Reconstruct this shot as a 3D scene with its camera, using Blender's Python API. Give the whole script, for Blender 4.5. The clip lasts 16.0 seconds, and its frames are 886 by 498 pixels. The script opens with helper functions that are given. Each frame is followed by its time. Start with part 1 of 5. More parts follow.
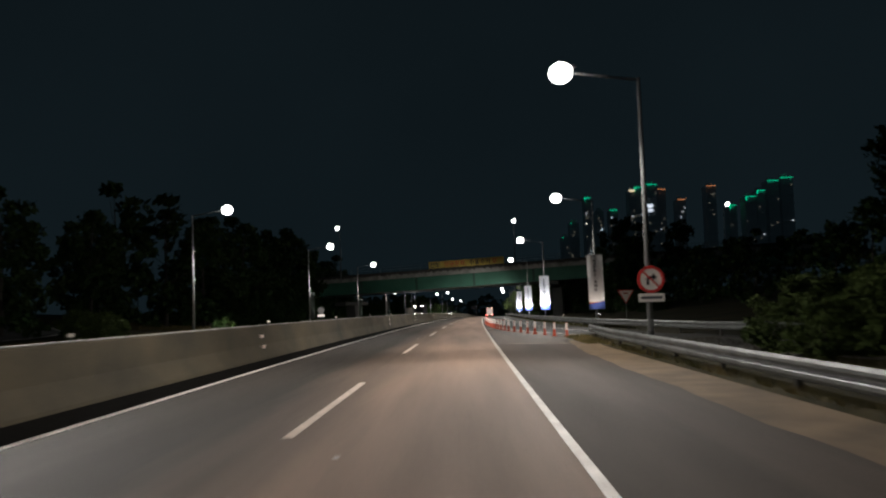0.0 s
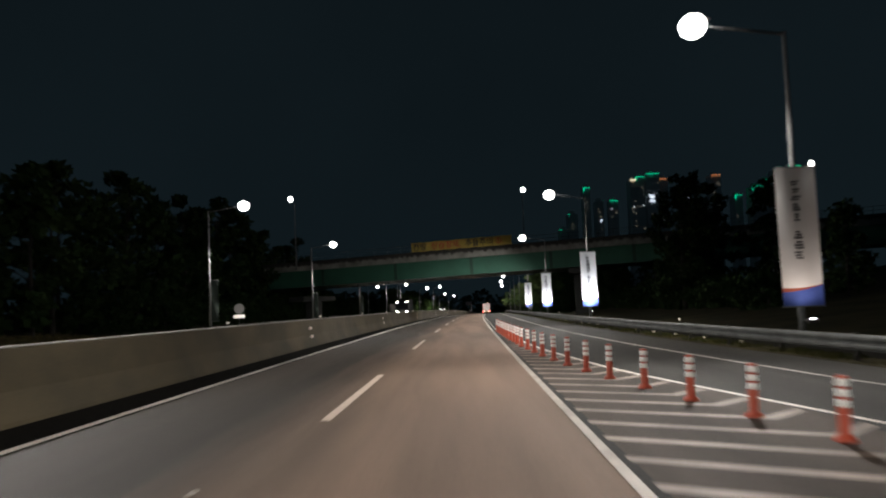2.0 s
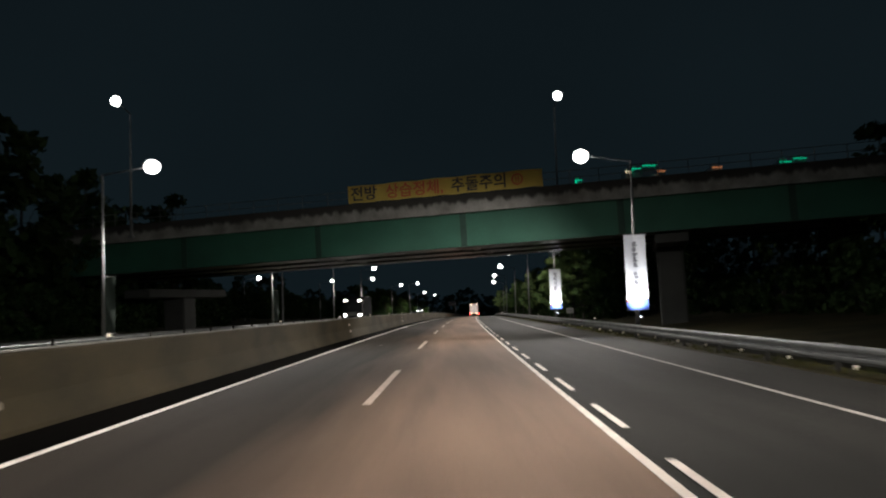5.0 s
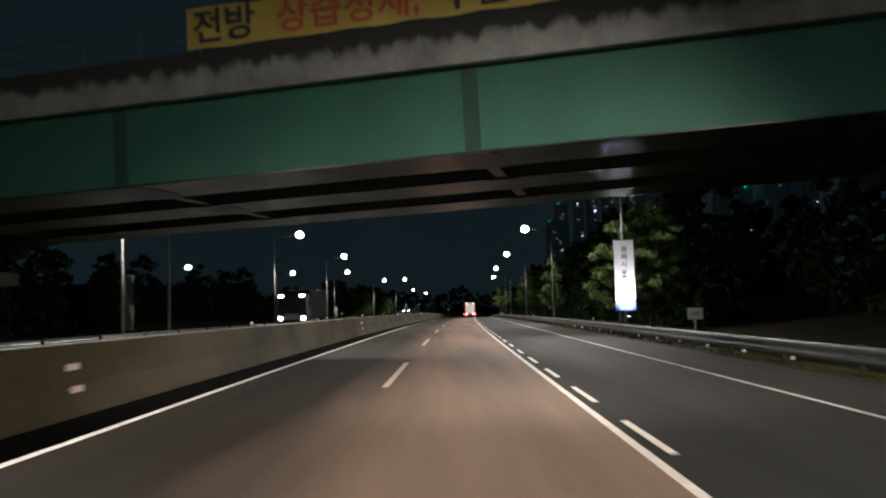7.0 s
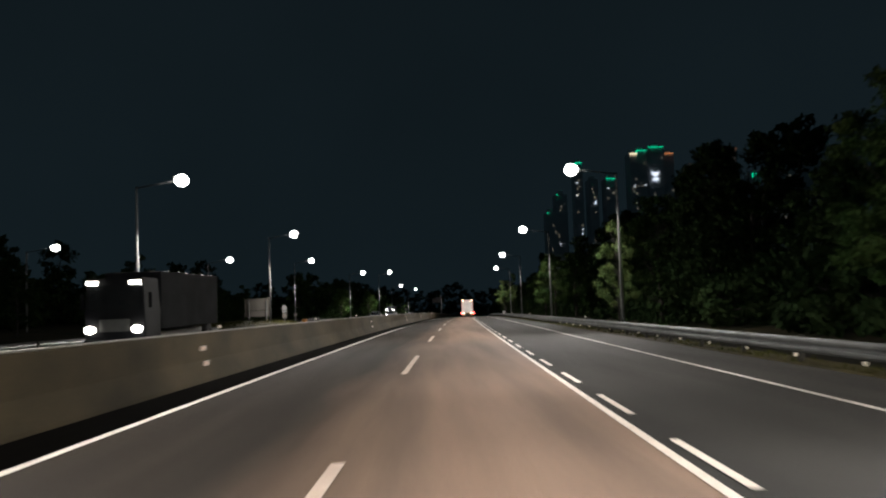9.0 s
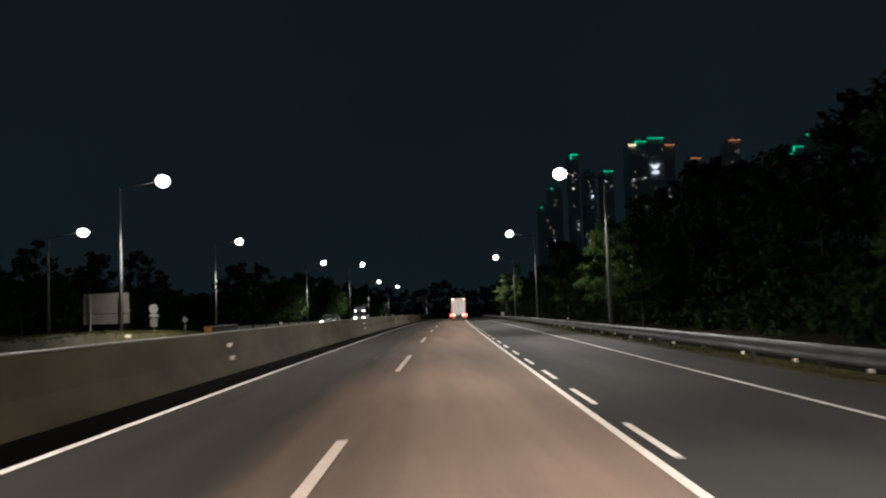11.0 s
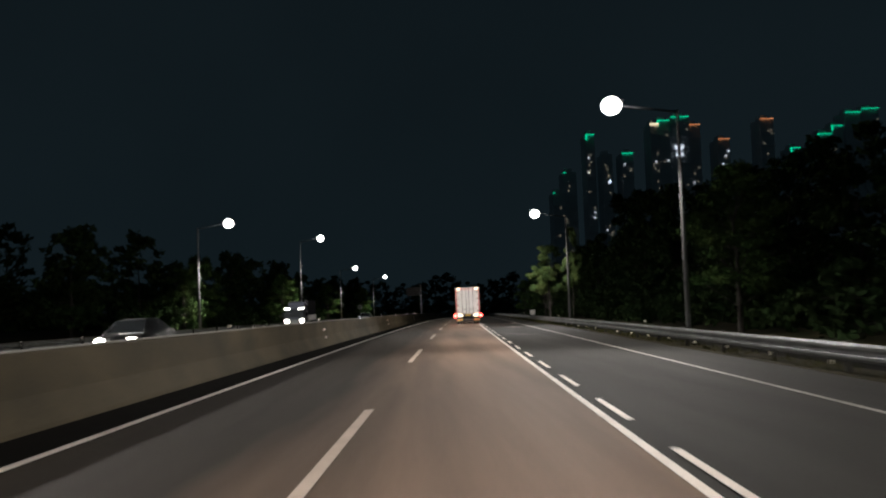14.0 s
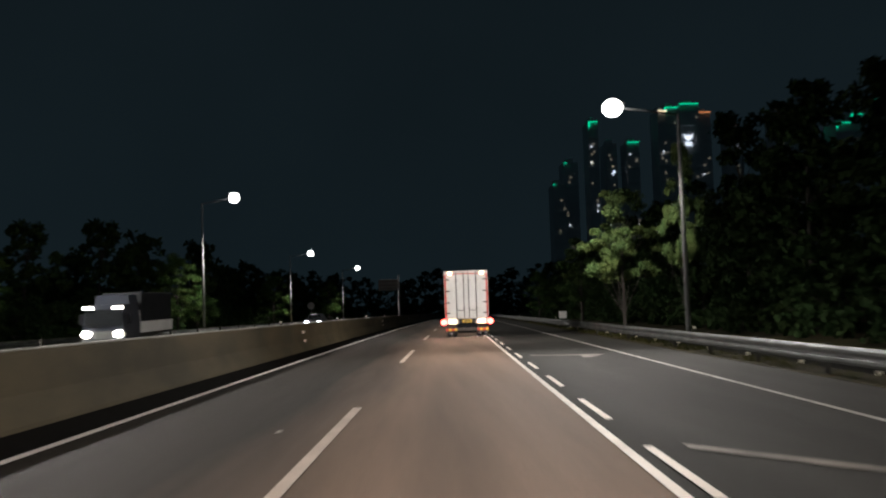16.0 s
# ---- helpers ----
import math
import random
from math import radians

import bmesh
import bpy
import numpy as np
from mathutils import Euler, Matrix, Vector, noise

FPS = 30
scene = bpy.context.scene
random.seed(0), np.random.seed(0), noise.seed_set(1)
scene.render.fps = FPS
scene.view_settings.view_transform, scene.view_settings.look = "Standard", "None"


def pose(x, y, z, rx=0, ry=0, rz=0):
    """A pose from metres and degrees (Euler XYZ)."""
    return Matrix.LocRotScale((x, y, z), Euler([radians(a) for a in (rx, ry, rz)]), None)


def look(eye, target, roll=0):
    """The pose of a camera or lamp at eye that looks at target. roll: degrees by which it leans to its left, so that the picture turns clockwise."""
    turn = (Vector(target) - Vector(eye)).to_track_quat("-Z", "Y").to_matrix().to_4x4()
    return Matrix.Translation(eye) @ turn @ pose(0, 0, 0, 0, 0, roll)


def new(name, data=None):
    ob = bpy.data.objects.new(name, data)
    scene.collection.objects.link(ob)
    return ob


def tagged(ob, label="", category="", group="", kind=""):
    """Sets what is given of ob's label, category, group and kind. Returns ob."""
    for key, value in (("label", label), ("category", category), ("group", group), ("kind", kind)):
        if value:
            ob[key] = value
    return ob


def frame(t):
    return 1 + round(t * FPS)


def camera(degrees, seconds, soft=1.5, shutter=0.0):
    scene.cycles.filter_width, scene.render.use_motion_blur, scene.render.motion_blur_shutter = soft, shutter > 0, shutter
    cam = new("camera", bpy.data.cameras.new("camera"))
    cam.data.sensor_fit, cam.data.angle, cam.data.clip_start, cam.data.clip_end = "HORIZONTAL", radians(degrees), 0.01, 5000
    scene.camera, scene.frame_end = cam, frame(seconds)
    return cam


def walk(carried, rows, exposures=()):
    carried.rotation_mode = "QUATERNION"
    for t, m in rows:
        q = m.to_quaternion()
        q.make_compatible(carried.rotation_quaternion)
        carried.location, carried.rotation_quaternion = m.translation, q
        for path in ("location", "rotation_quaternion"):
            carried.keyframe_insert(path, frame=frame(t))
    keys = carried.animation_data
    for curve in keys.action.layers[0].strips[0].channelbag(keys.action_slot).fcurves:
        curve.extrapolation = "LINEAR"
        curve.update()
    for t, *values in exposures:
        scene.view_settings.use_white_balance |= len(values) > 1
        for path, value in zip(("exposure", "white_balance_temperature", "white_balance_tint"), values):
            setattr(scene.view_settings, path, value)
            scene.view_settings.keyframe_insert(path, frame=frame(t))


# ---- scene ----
cam = camera(55.615, 16.0, 2.1, 0.4)

# the road's line: bend and crest per kilometre at stations 80 m apart
BEND = [-0.1738, -0.242, -0.1482, -0.1848, -0.1138, -0.1329, -0.0587, -0.0252, -0.007, 0.0008, 0.0031, 0.0031, 0.003, 0.0029]
CREST = [-0.0696, -0.0771, -0.0376, -0.0412, -0.0583, -0.0439, -0.0313, -0.0231, -0.0169, -0.0125, -0.0094, -0.0073, -0.006, -0.0054]
STATION = np.arange(-60.0, 1400.0, 2.0)
KNOT = np.arange(-60.0, 1001.0, 80.0)
TURN = np.cumsum(np.interp(STATION, KNOT, BEND)) * 2e-3
GRADE = np.cumsum(np.interp(STATION, KNOT, CREST)) * 2e-3
ZERO = int(np.searchsorted(STATION, 0.0))
TURN -= TURN[ZERO]
GRADE -= GRADE[ZERO]
LINE_X = np.cumsum(-np.sin(TURN)) * 2
LINE_Y = np.cumsum(np.cos(TURN)) * 2
LINE_Z = np.cumsum(GRADE) * 2
LINE_X -= LINE_X[ZERO]
LINE_Y -= LINE_Y[ZERO]
LINE_Z -= LINE_Z[ZERO]


def at(s, l=0.0, z=0.0):
    """Station s along the road, l metres right of the lane line, z above the road."""
    a = np.interp(s, STATION, TURN)
    return Vector((np.interp(s, STATION, LINE_X) + l * math.cos(a), np.interp(s, STATION, LINE_Y) + l * math.sin(a),
                   np.interp(s, STATION, LINE_Z) + z))


def stand(s, l, z=0.0, turn=0.0):
    """A pose on the road, y ahead along it."""
    p = at(s, l, z)
    return pose(p.x, p.y, p.z, 0, 0, math.degrees(np.interp(s, STATION, TURN)) + turn)


walk(cam, [
    (0, pose(-1.268, 4.071, 1.623, 93.918, 1.914, 1.274)),
    (0.5, pose(-1.275, 13.521, 1.622, 93.886, 2.051, 1.210)),
    (1, pose(-1.284, 23.541, 1.593, 93.924, 2.090, 1.111)),
    (1.5, pose(-1.304, 32.873, 1.595, 93.839, 2.050, 0.970)),
    (2, pose(-1.297, 42.707, 1.545, 93.617, 2.114, 0.820)),
    (2.5, pose(-1.286, 52.130, 1.531, 93.607, 2.199, 0.686)),
    (3, pose(-1.227, 61.906, 1.479, 93.537, 2.141, 0.602)),
    (3.5, pose(-1.170, 71.434, 1.431, 93.638, 2.224, 0.261)),
    (4, pose(-1.070, 81.266, 1.398, 93.606, 2.210, -0.075)),
    (6.5, pose(-0.406, 127.686, 1.109, 93.619, 1.592, -0.653)),
    (7, pose(-0.137, 137.127, 1.034, 93.570, 1.748, -0.890)),
    (7.5, pose(0.115, 146.351, 0.988, 93.427, 1.724, -1.133)),
    (8, pose(0.270, 155.273, 0.888, 93.373, 1.683, -1.295)),
    (8.5, pose(0.544, 165.104, 0.803, 93.365, 1.960, -1.307)),
    (9, pose(0.724, 173.801, 0.731, 93.421, 2.079, -1.350)),
    (11.5, pose(2.634, 221.407, 0.271, 93.398, 2.094, -2.296)),
    (12, pose(3.027, 230.590, 0.141, 93.259, 2.143, -2.353)),
    (12.5, pose(3.448, 239.929, 0.025, 93.266, 2.029, -2.180)),
    (13, pose(3.868, 249.480, -0.075, 93.295, 1.974, -2.119)),
    (13.5, pose(4.301, 259.298, -0.225, 93.277, 2.096, -2.016)),
    (14, pose(4.740, 268.913, -0.349, 93.193, 2.183, -1.935)),
    (14.5, pose(5.235, 278.798, -0.491, 93.228, 2.225, -1.956)),
    (15, pose(5.718, 288.263, -0.618, 93.206, 2.197, -2.156)),
    (16, pose(6.851, 308.382, -0.939, 93.155, 1.941, -2.451)),
], exposures=[(0.0, 0.12), (4.0, 0.12), (7.0, 0.30), (9.0, 0.36), (11.5, 0.20), (14.0, 0.25), (15.0, 0.52), (16.0, 0.38)])

# ---- light: a night sky and the street lamps ----
world = bpy.data.worlds.new("night_sky")
scene.world = world
world.use_nodes = True
wn = world.node_tree.nodes
wl = world.node_tree.links
w_bg = wn["Background"]
w_tc = wn.new("ShaderNodeTexCoord")
w_sep = wn.new("ShaderNodeSeparateXYZ")
w_map = wn.new("ShaderNodeMapRange")
w_map.inputs["From Min"].default_value = 0.0
w_map.inputs["From Max"].default_value = 0.6
w_ramp = wn.new("ShaderNodeValToRGB")
w_ramp.color_ramp.elements[0].color = (0.0064, 0.0118, 0.0152, 1)
w_ramp.color_ramp.elements[1].color = (0.0045, 0.0079, 0.0101, 1)
w_noise = wn.new("ShaderNodeTexNoise")
w_noise.inputs["Scale"].default_value = 2.2
w_noise.inputs["Detail"].default_value = 3
w_mix = wn.new("ShaderNodeMix")
w_mix.data_type = "RGBA"
w_mix.blend_type = "MULTIPLY"
w_mix.inputs["Factor"].default_value = 0.45
wl.new(w_tc.outputs["Generated"], w_sep.inputs[0])
wl.new(w_tc.outputs["Generated"], w_noise.inputs["Vector"])
wl.new(w_sep.outputs["Z"], w_map.inputs["Value"])
wl.new(w_map.outputs[0], w_ramp.inputs[0])
wl.new(w_ramp.outputs[0], w_mix.inputs[6])
wl.new(w_noise.outputs["Fac"], w_mix.inputs[7])
wl.new(w_mix.outputs[2], w_bg.inputs["Color"])
w_bg.inputs["Strength"].default_value = 1.0

LAMP_WATTS = 2900.0
LAMP_COLOUR = (1.0, 0.945, 0.875)


# ---- materials ----
def material(name, colour, rough=0.6, metal=0.0, second=None, scale=3.0, amount=0.5, bump=0.0, fine=60.0, glow=0.0, spread=0.0, coords="Object", shine=0.5, streak=1.0):
    """A surface with coarse blotches, fine grain and relief."""
    m = bpy.data.materials.new(name)
    m.use_nodes = True
    n, k = m.node_tree.nodes, m.node_tree.links
    b = n["Principled BSDF"]
    b.inputs["Roughness"].default_value = rough
    b.inputs["Metallic"].default_value = metal
    b.inputs["Specular IOR Level"].default_value = shine
    if glow:
        b.inputs["Base Color"].default_value = (*colour, 1)
        b.inputs["Emission Color"].default_value = (*colour, 1)
        b.inputs["Emission Strength"].default_value = glow
        return m
    second = second or tuple(c * 0.7 for c in colour)
    tc = n.new("ShaderNodeTexCoord")
    big, small = n.new("ShaderNodeTexNoise"), n.new("ShaderNodeTexNoise")
    big.inputs["Scale"].default_value, big.inputs["Detail"].default_value = scale, 5
    small.inputs["Scale"].default_value, small.inputs["Detail"].default_value = fine, 3
    stretch = n.new("ShaderNodeMapping")
    stretch.inputs["Scale"].default_value = (1.0, streak, 1.0)
    k.new(tc.outputs[coords], stretch.inputs["Vector"])
    k.new(stretch.outputs[0], big.inputs["Vector"])
    k.new(tc.outputs[coords], small.inputs["Vector"])
    ramp = n.new("ShaderNodeMapRange")
    ramp.inputs["From Min"].default_value, ramp.inputs["From Max"].default_value = 0.35, 0.68
    k.new(big.outputs["Fac"], ramp.inputs["Value"])
    mul = n.new("ShaderNodeMath")
    mul.operation = "MULTIPLY"
    mul.inputs[1].default_value = amount
    k.new(ramp.outputs[0], mul.inputs[0])
    mix = n.new("ShaderNodeMix")
    mix.data_type = "RGBA"
    mix.inputs[6].default_value, mix.inputs[7].default_value = (*colour, 1), (*second, 1)
    k.new(mul.outputs[0], mix.inputs["Factor"])
    grain = n.new("ShaderNodeMix")
    grain.data_type, grain.blend_type = "RGBA", "OVERLAY"
    grain.inputs["Factor"].default_value = 0.35
    k.new(mix.outputs[2], grain.inputs[6])
    k.new(small.outputs["Fac"], grain.inputs[7])
    out = grain.outputs[2]
    if spread:
        info, hsv, mr = n.new("ShaderNodeObjectInfo"), n.new("ShaderNodeHueSaturation"), n.new("ShaderNodeMapRange")
        mr.inputs["To Min"].default_value, mr.inputs["To Max"].default_value = 1 - spread, 1 + spread
        k.new(info.outputs["Random"], mr.inputs["Value"])
        k.new(mr.outputs[0], hsv.inputs["Value"])
        k.new(out, hsv.inputs["Color"])
        out = hsv.outputs[0]
    k.new(out, b.inputs["Base Color"])
    if bump:
        bp = n.new("ShaderNodeBump")
        bp.inputs["Strength"].default_value, bp.inputs["Distance"].default_value = bump, 0.01
        k.new(small.outputs["Fac"], bp.inputs["Height"])
        k.new(bp.outputs[0], b.inputs["Normal"])
    rr = n.new("ShaderNodeMapRange")
    rr.inputs["To Min"].default_value, rr.inputs["To Max"].default_value = max(rough - 0.12, 0.05), min(rough + 0.12, 1)
    k.new(big.outputs["Fac"], rr.inputs["Value"])
    k.new(rr.outputs[0], b.inputs["Roughness"])
    return m


# The car's headlight pool is put into this lane's pale brown colour.
ASPHALT_HEADLIT = material("asphalt", (0.245, 0.160, 0.114), 0.78, 0, (0.146, 0.099, 0.074), 0.9, 0.9, 0.6, 45, streak=0.06, shine=0.25)
# Newer grey asphalt; its colour also holds the dark beyond the headlights.
ASPHALT_NEW_DIM = material("dim_newer_asphalt", (0.0205, 0.0190, 0.0162), 0.85, 0, (0.0132, 0.0124, 0.0108), 0.8, 0.9, 0.6, 45, streak=0.08, shine=0.25)
ASPHALT_SHOULDER = material("shoulder_asphalt", (0.060, 0.042, 0.031), 0.85, 0, (0.034, 0.026, 0.020), 0.8, 0.9, 0.6, 45, streak=0.08, shine=0.25)
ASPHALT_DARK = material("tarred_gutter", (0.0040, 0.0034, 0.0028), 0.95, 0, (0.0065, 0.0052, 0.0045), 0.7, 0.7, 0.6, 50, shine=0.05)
ASPHALT_FAR = material("old_asphalt", (0.036, 0.036, 0.035), 0.9, 0, (0.026, 0.027, 0.026), 0.3, 0.8, 0.5, 55)
PAINT = material("road_paint", (0.88, 0.82, 0.75), 0.55, 0, (0.68, 0.61, 0.54), 1.8, 0.5, 0.3, 40)
PAINT_DASH = material("dash_paint", (0.64, 0.52, 0.44), 0.6, 0, (0.46, 0.37, 0.31), 1.6, 0.7, 0.3, 40)
PAINT_LANE = material("lane_line_paint", (0.78, 0.69, 0.62), 0.6, 0, (0.58, 0.50, 0.44), 1.6, 0.7, 0.3, 40)
PAINT_TRODDEN = material("trodden_line_paint", (0.43, 0.37, 0.315), 0.6, 0, (0.26, 0.215, 0.18), 1.6, 0.8, 0.3, 40)
PAINT_OUTER = material("outer_line_paint", (0.46, 0.43, 0.39), 0.6, 0, (0.29, 0.27, 0.24), 1.4, 0.8, 0.3, 40)
PAINT_HATCH = material("hatch_paint", (0.255, 0.185, 0.143), 0.65, 0, (0.11, 0.08, 0.062), 1.1, 0.9, 0.3, 40)
PAINT_WORN = material("worn_road_paint", (0.47, 0.405, 0.345), 0.6, 0, (0.20, 0.17, 0.145), 1.4, 0.7, 0.3, 40)
PAINT_FAINT = material("faded_road_paint", (0.20, 0.17, 0.145), 0.7, 0, (0.07, 0.06, 0.052), 1.6, 0.9, 0.3, 40)
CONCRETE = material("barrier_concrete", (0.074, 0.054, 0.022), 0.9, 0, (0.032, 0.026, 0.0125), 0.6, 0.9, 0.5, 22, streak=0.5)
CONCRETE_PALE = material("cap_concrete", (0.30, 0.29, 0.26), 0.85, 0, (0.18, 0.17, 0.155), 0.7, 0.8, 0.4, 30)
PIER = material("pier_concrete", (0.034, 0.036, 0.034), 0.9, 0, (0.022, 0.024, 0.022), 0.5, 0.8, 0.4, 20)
CONCRETE_STAIN = material("stained_concrete", (0.23, 0.23, 0.215), 0.9, 0, (0.12, 0.118, 0.106), 0.9, 1.0, 0.4, 18)
KERB = material("kerb_concrete", (0.016, 0.0125, 0.0078), 0.9, 0, (0.008, 0.007, 0.0045), 1.2, 0.9, 0.4, 30)
STEEL = material("galvanised_steel", (0.115, 0.12, 0.117), 0.56, 0.5, (0.058, 0.062, 0.06), 1.5, 0.7, 0.1, 40)
POLE = material("pole_steel", (0.125, 0.129, 0.130), 0.7, 0, (0.090, 0.094, 0.094), 1.0, 0.6, 0.1, 30)
POST_STEEL = material("dark_post_steel", (0.030, 0.028, 0.024), 0.8, 0.2, (0.018, 0.015, 0.012), 3.0, 0.8, 0.2, 30)
DARK_STEEL = material("dark_steel", (0.05, 0.05, 0.05), 0.5, 0.6, (0.09, 0.07, 0.06), 2.0, 0.7, 0.1, 40)
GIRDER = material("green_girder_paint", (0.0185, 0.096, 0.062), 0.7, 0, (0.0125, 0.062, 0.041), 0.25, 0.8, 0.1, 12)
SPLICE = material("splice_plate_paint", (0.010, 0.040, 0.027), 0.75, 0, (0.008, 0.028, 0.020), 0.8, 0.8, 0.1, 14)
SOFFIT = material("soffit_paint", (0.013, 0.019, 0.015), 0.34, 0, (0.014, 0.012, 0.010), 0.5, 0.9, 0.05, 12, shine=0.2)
# Brown weathering and the deck's shade are both put into this darker paint.
UNDER = material("shaded_weathered_paint", (0.024, 0.040, 0.030), 0.5, 0, (0.030, 0.024, 0.018), 0.6, 0.9, 0.1, 14)
ORANGE = material("orange_plastic", (0.42, 0.060, 0.024), 0.45, 0, (0.28, 0.042, 0.02), 4.0, 0.7, 0.1, 50, spread=0.12)
AMBER_PAINT = material("amber_paint", (0.36, 0.15, 0.025), 0.6, 0, (0.25, 0.10, 0.02), 3.0, 0.7, 0.1, 40)
WHITE_BAND = material("reflective_white", (0.90, 0.88, 0.85), 0.3, 0, (0.75, 0.72, 0.68), 6.0, 0.4, 0.0, 60)
REFLECTOR = material("reflector_plastic", (0.95, 0.88, 0.75), 0.15, 0, (0.85, 0.7, 0.5), 12.0, 0.4, 0.0, 60)
PINK_REFLECTOR = material("pinkish_reflector", (0.95, 0.74, 0.64), 0.3, 0, (0.80, 0.60, 0.50), 9.0, 0.5, 0.0, 60)
CLOTH = material("white_banner_cloth", (0.90, 0.89, 0.90), 0.8, 0, (0.76, 0.74, 0.74), 1.5, 0.5, 0.2, 90)
# Shade on the banner backs is put into this dark cloth colour.
CLOTH_DARK = material("banner_back_cloth", (0.030, 0.045, 0.036), 0.9, 0, (0.020, 0.028, 0.024), 1.5, 0.6, 0.2, 90)
CLOTH_YELLOW = material("yellow_banner_cloth", (0.47, 0.355, 0.075), 0.85, 0, (0.36, 0.265, 0.06), 0.8, 0.6, 0.2, 70)
INK = material("black_print", (0.03, 0.03, 0.035), 0.8, 0, (0.06, 0.06, 0.07), 3.0, 0.5)
INK_GREY = material("grey_print", (0.085, 0.085, 0.10), 0.8, 0, (0.15, 0.15, 0.17), 5.0, 0.6)
INK_RED = material("red_print", (0.40, 0.085, 0.05), 0.8, 0, (0.42, 0.10, 0.04), 3.0, 0.5)
INK_BLUE = material("blue_print", (0.06, 0.11, 0.42), 0.8, 0, (0.05, 0.08, 0.3), 3.0, 0.5)
SIGN_RED = material("sign_red", (0.60, 0.035, 0.03), 0.4, 0, (0.48, 0.03, 0.03), 4.0, 0.5)
SIGN_WHITE = material("sign_white", (0.82, 0.78, 0.74), 0.4, 0, (0.66, 0.62, 0.58), 4.0, 0.5)
BOARD_BACK = material("pale_board_back", (0.062, 0.056, 0.049), 0.7, 0.2, (0.044, 0.040, 0.035), 0.9, 0.8)
SIGN_BACK = material("sign_back", (0.115, 0.115, 0.112), 0.6, 0.3, (0.08, 0.078, 0.075), 1.2, 0.7)
GRASS = material("dry_grass_ground", (0.036, 0.028, 0.013), 0.95, 0, (0.010, 0.014, 0.005), 0.35, 1.0, 0.8, 14, shine=0.1)
VERGE = material("olive_verge_soil", (0.034, 0.027, 0.010), 0.95, 0, (0.016, 0.015, 0.006), 1.6, 1.0, 0.8, 30, shine=0.1)
WEED = material("olive_weed", (0.055, 0.050, 0.016), 0.95, 0, (0.024, 0.030, 0.009), 0.9, 1.0, 0.0, 8, shine=0.1)
GRAVEL = material("sandy_gravel", (0.165, 0.102, 0.048), 0.95, 0, (0.075, 0.050, 0.024), 0.9, 0.9, 0.8, 45)
STRAW = material("dry_straw", (0.12, 0.090, 0.040), 0.95, 0, (0.045, 0.045, 0.016), 0.6, 1.0, 0.0, 8, shine=0.1)
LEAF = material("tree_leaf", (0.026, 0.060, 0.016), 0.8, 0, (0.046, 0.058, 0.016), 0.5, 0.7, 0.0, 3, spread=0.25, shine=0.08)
# Foliage away from the lamps, its darkness put into the colour.
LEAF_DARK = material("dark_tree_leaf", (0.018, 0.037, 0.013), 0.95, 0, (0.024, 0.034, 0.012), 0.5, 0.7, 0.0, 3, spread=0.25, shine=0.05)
# Lamp and flood light on these trees is put into a paler green.
LEAF_LAMPLIT = material("lamplit_tree_leaf", (0.066, 0.115, 0.042), 0.8, 0, (0.098, 0.120, 0.036), 0.6, 0.8, 0.0, 3, spread=0.15, shine=0.08)
LEAF_OLIVE = material("olive_bush_leaf", (0.038, 0.055, 0.014), 0.8, 0, (0.026, 0.040, 0.011), 0.6, 0.8, 0.0, 3, spread=0.2, shine=0.08)
BARK = material("bark", (0.022, 0.018, 0.014), 0.9, 0, (0.014, 0.011, 0.009), 4.0, 0.8, 0.6, 20)
FACADE = material("far_facade", (0.82, 0.84, 0.86), 0.9, 0, (0.70, 0.72, 0.74), 0.03, 0.7, 0.0, 0.4)
LAMP_GLOW = material("lamp_glare_glass", (1.0, 0.97, 0.93), glow=9.0)
GREEN_GLOW = material("green_neon", (0.0, 0.75, 0.36), glow=0.75)
AMBER_GLOW = material("amber_neon", (0.80, 0.30, 0.12), glow=0.7)
CREAM_GLOW = material("cream_neon", (1.0, 0.86, 0.58), glow=0.9)
COOL_GLOW = material("cool_sign_light", (0.80, 0.88, 1.0), glow=1.0)
WINDOW_GLOW = material("lit_window", (0.95, 0.85, 0.65), glow=0.15)




def grime_over(m, low, high, grime):
    """Black grime that runs down from the top edge in ragged tongues."""
    n, k = m.node_tree.nodes, m.node_tree.links
    b = n["Principled BSDF"]
    old = b.inputs["Base Color"].links[0].from_socket
    tc, sep, rag, add, edge, mix, col = (n.new("ShaderNodeTexCoord"), n.new("ShaderNodeSeparateXYZ"), n.new("ShaderNodeTexNoise"), n.new("ShaderNodeMath"), n.new("ShaderNodeMapRange"),
                                         n.new("ShaderNodeMix"), n.new("ShaderNodeMapping"))
    col.inputs["Scale"].default_value = (1.0, 1.0, 0.35)
    rag.inputs["Scale"].default_value, rag.inputs["Detail"].default_value = 2.2, 6
    add.operation = "ADD"
    edge.inputs["From Min"].default_value, edge.inputs["From Max"].default_value = low, high
    mix.data_type = "RGBA"
    mix.inputs[7].default_value = (*grime, 1)
    k.new(tc.outputs["Object"], sep.inputs[0])
    k.new(tc.outputs["Object"], col.inputs["Vector"])
    k.new(col.outputs[0], rag.inputs["Vector"])
    k.new(sep.outputs["Z"], add.inputs[0])
    k.new(rag.outputs["Fac"], add.inputs[1])
    k.new(add.outputs[0], edge.inputs["Value"])
    k.new(edge.outputs[0], mix.inputs["Factor"])
    k.new(old, mix.inputs[6])
    k.new(mix.outputs[2], b.inputs["Base Color"])


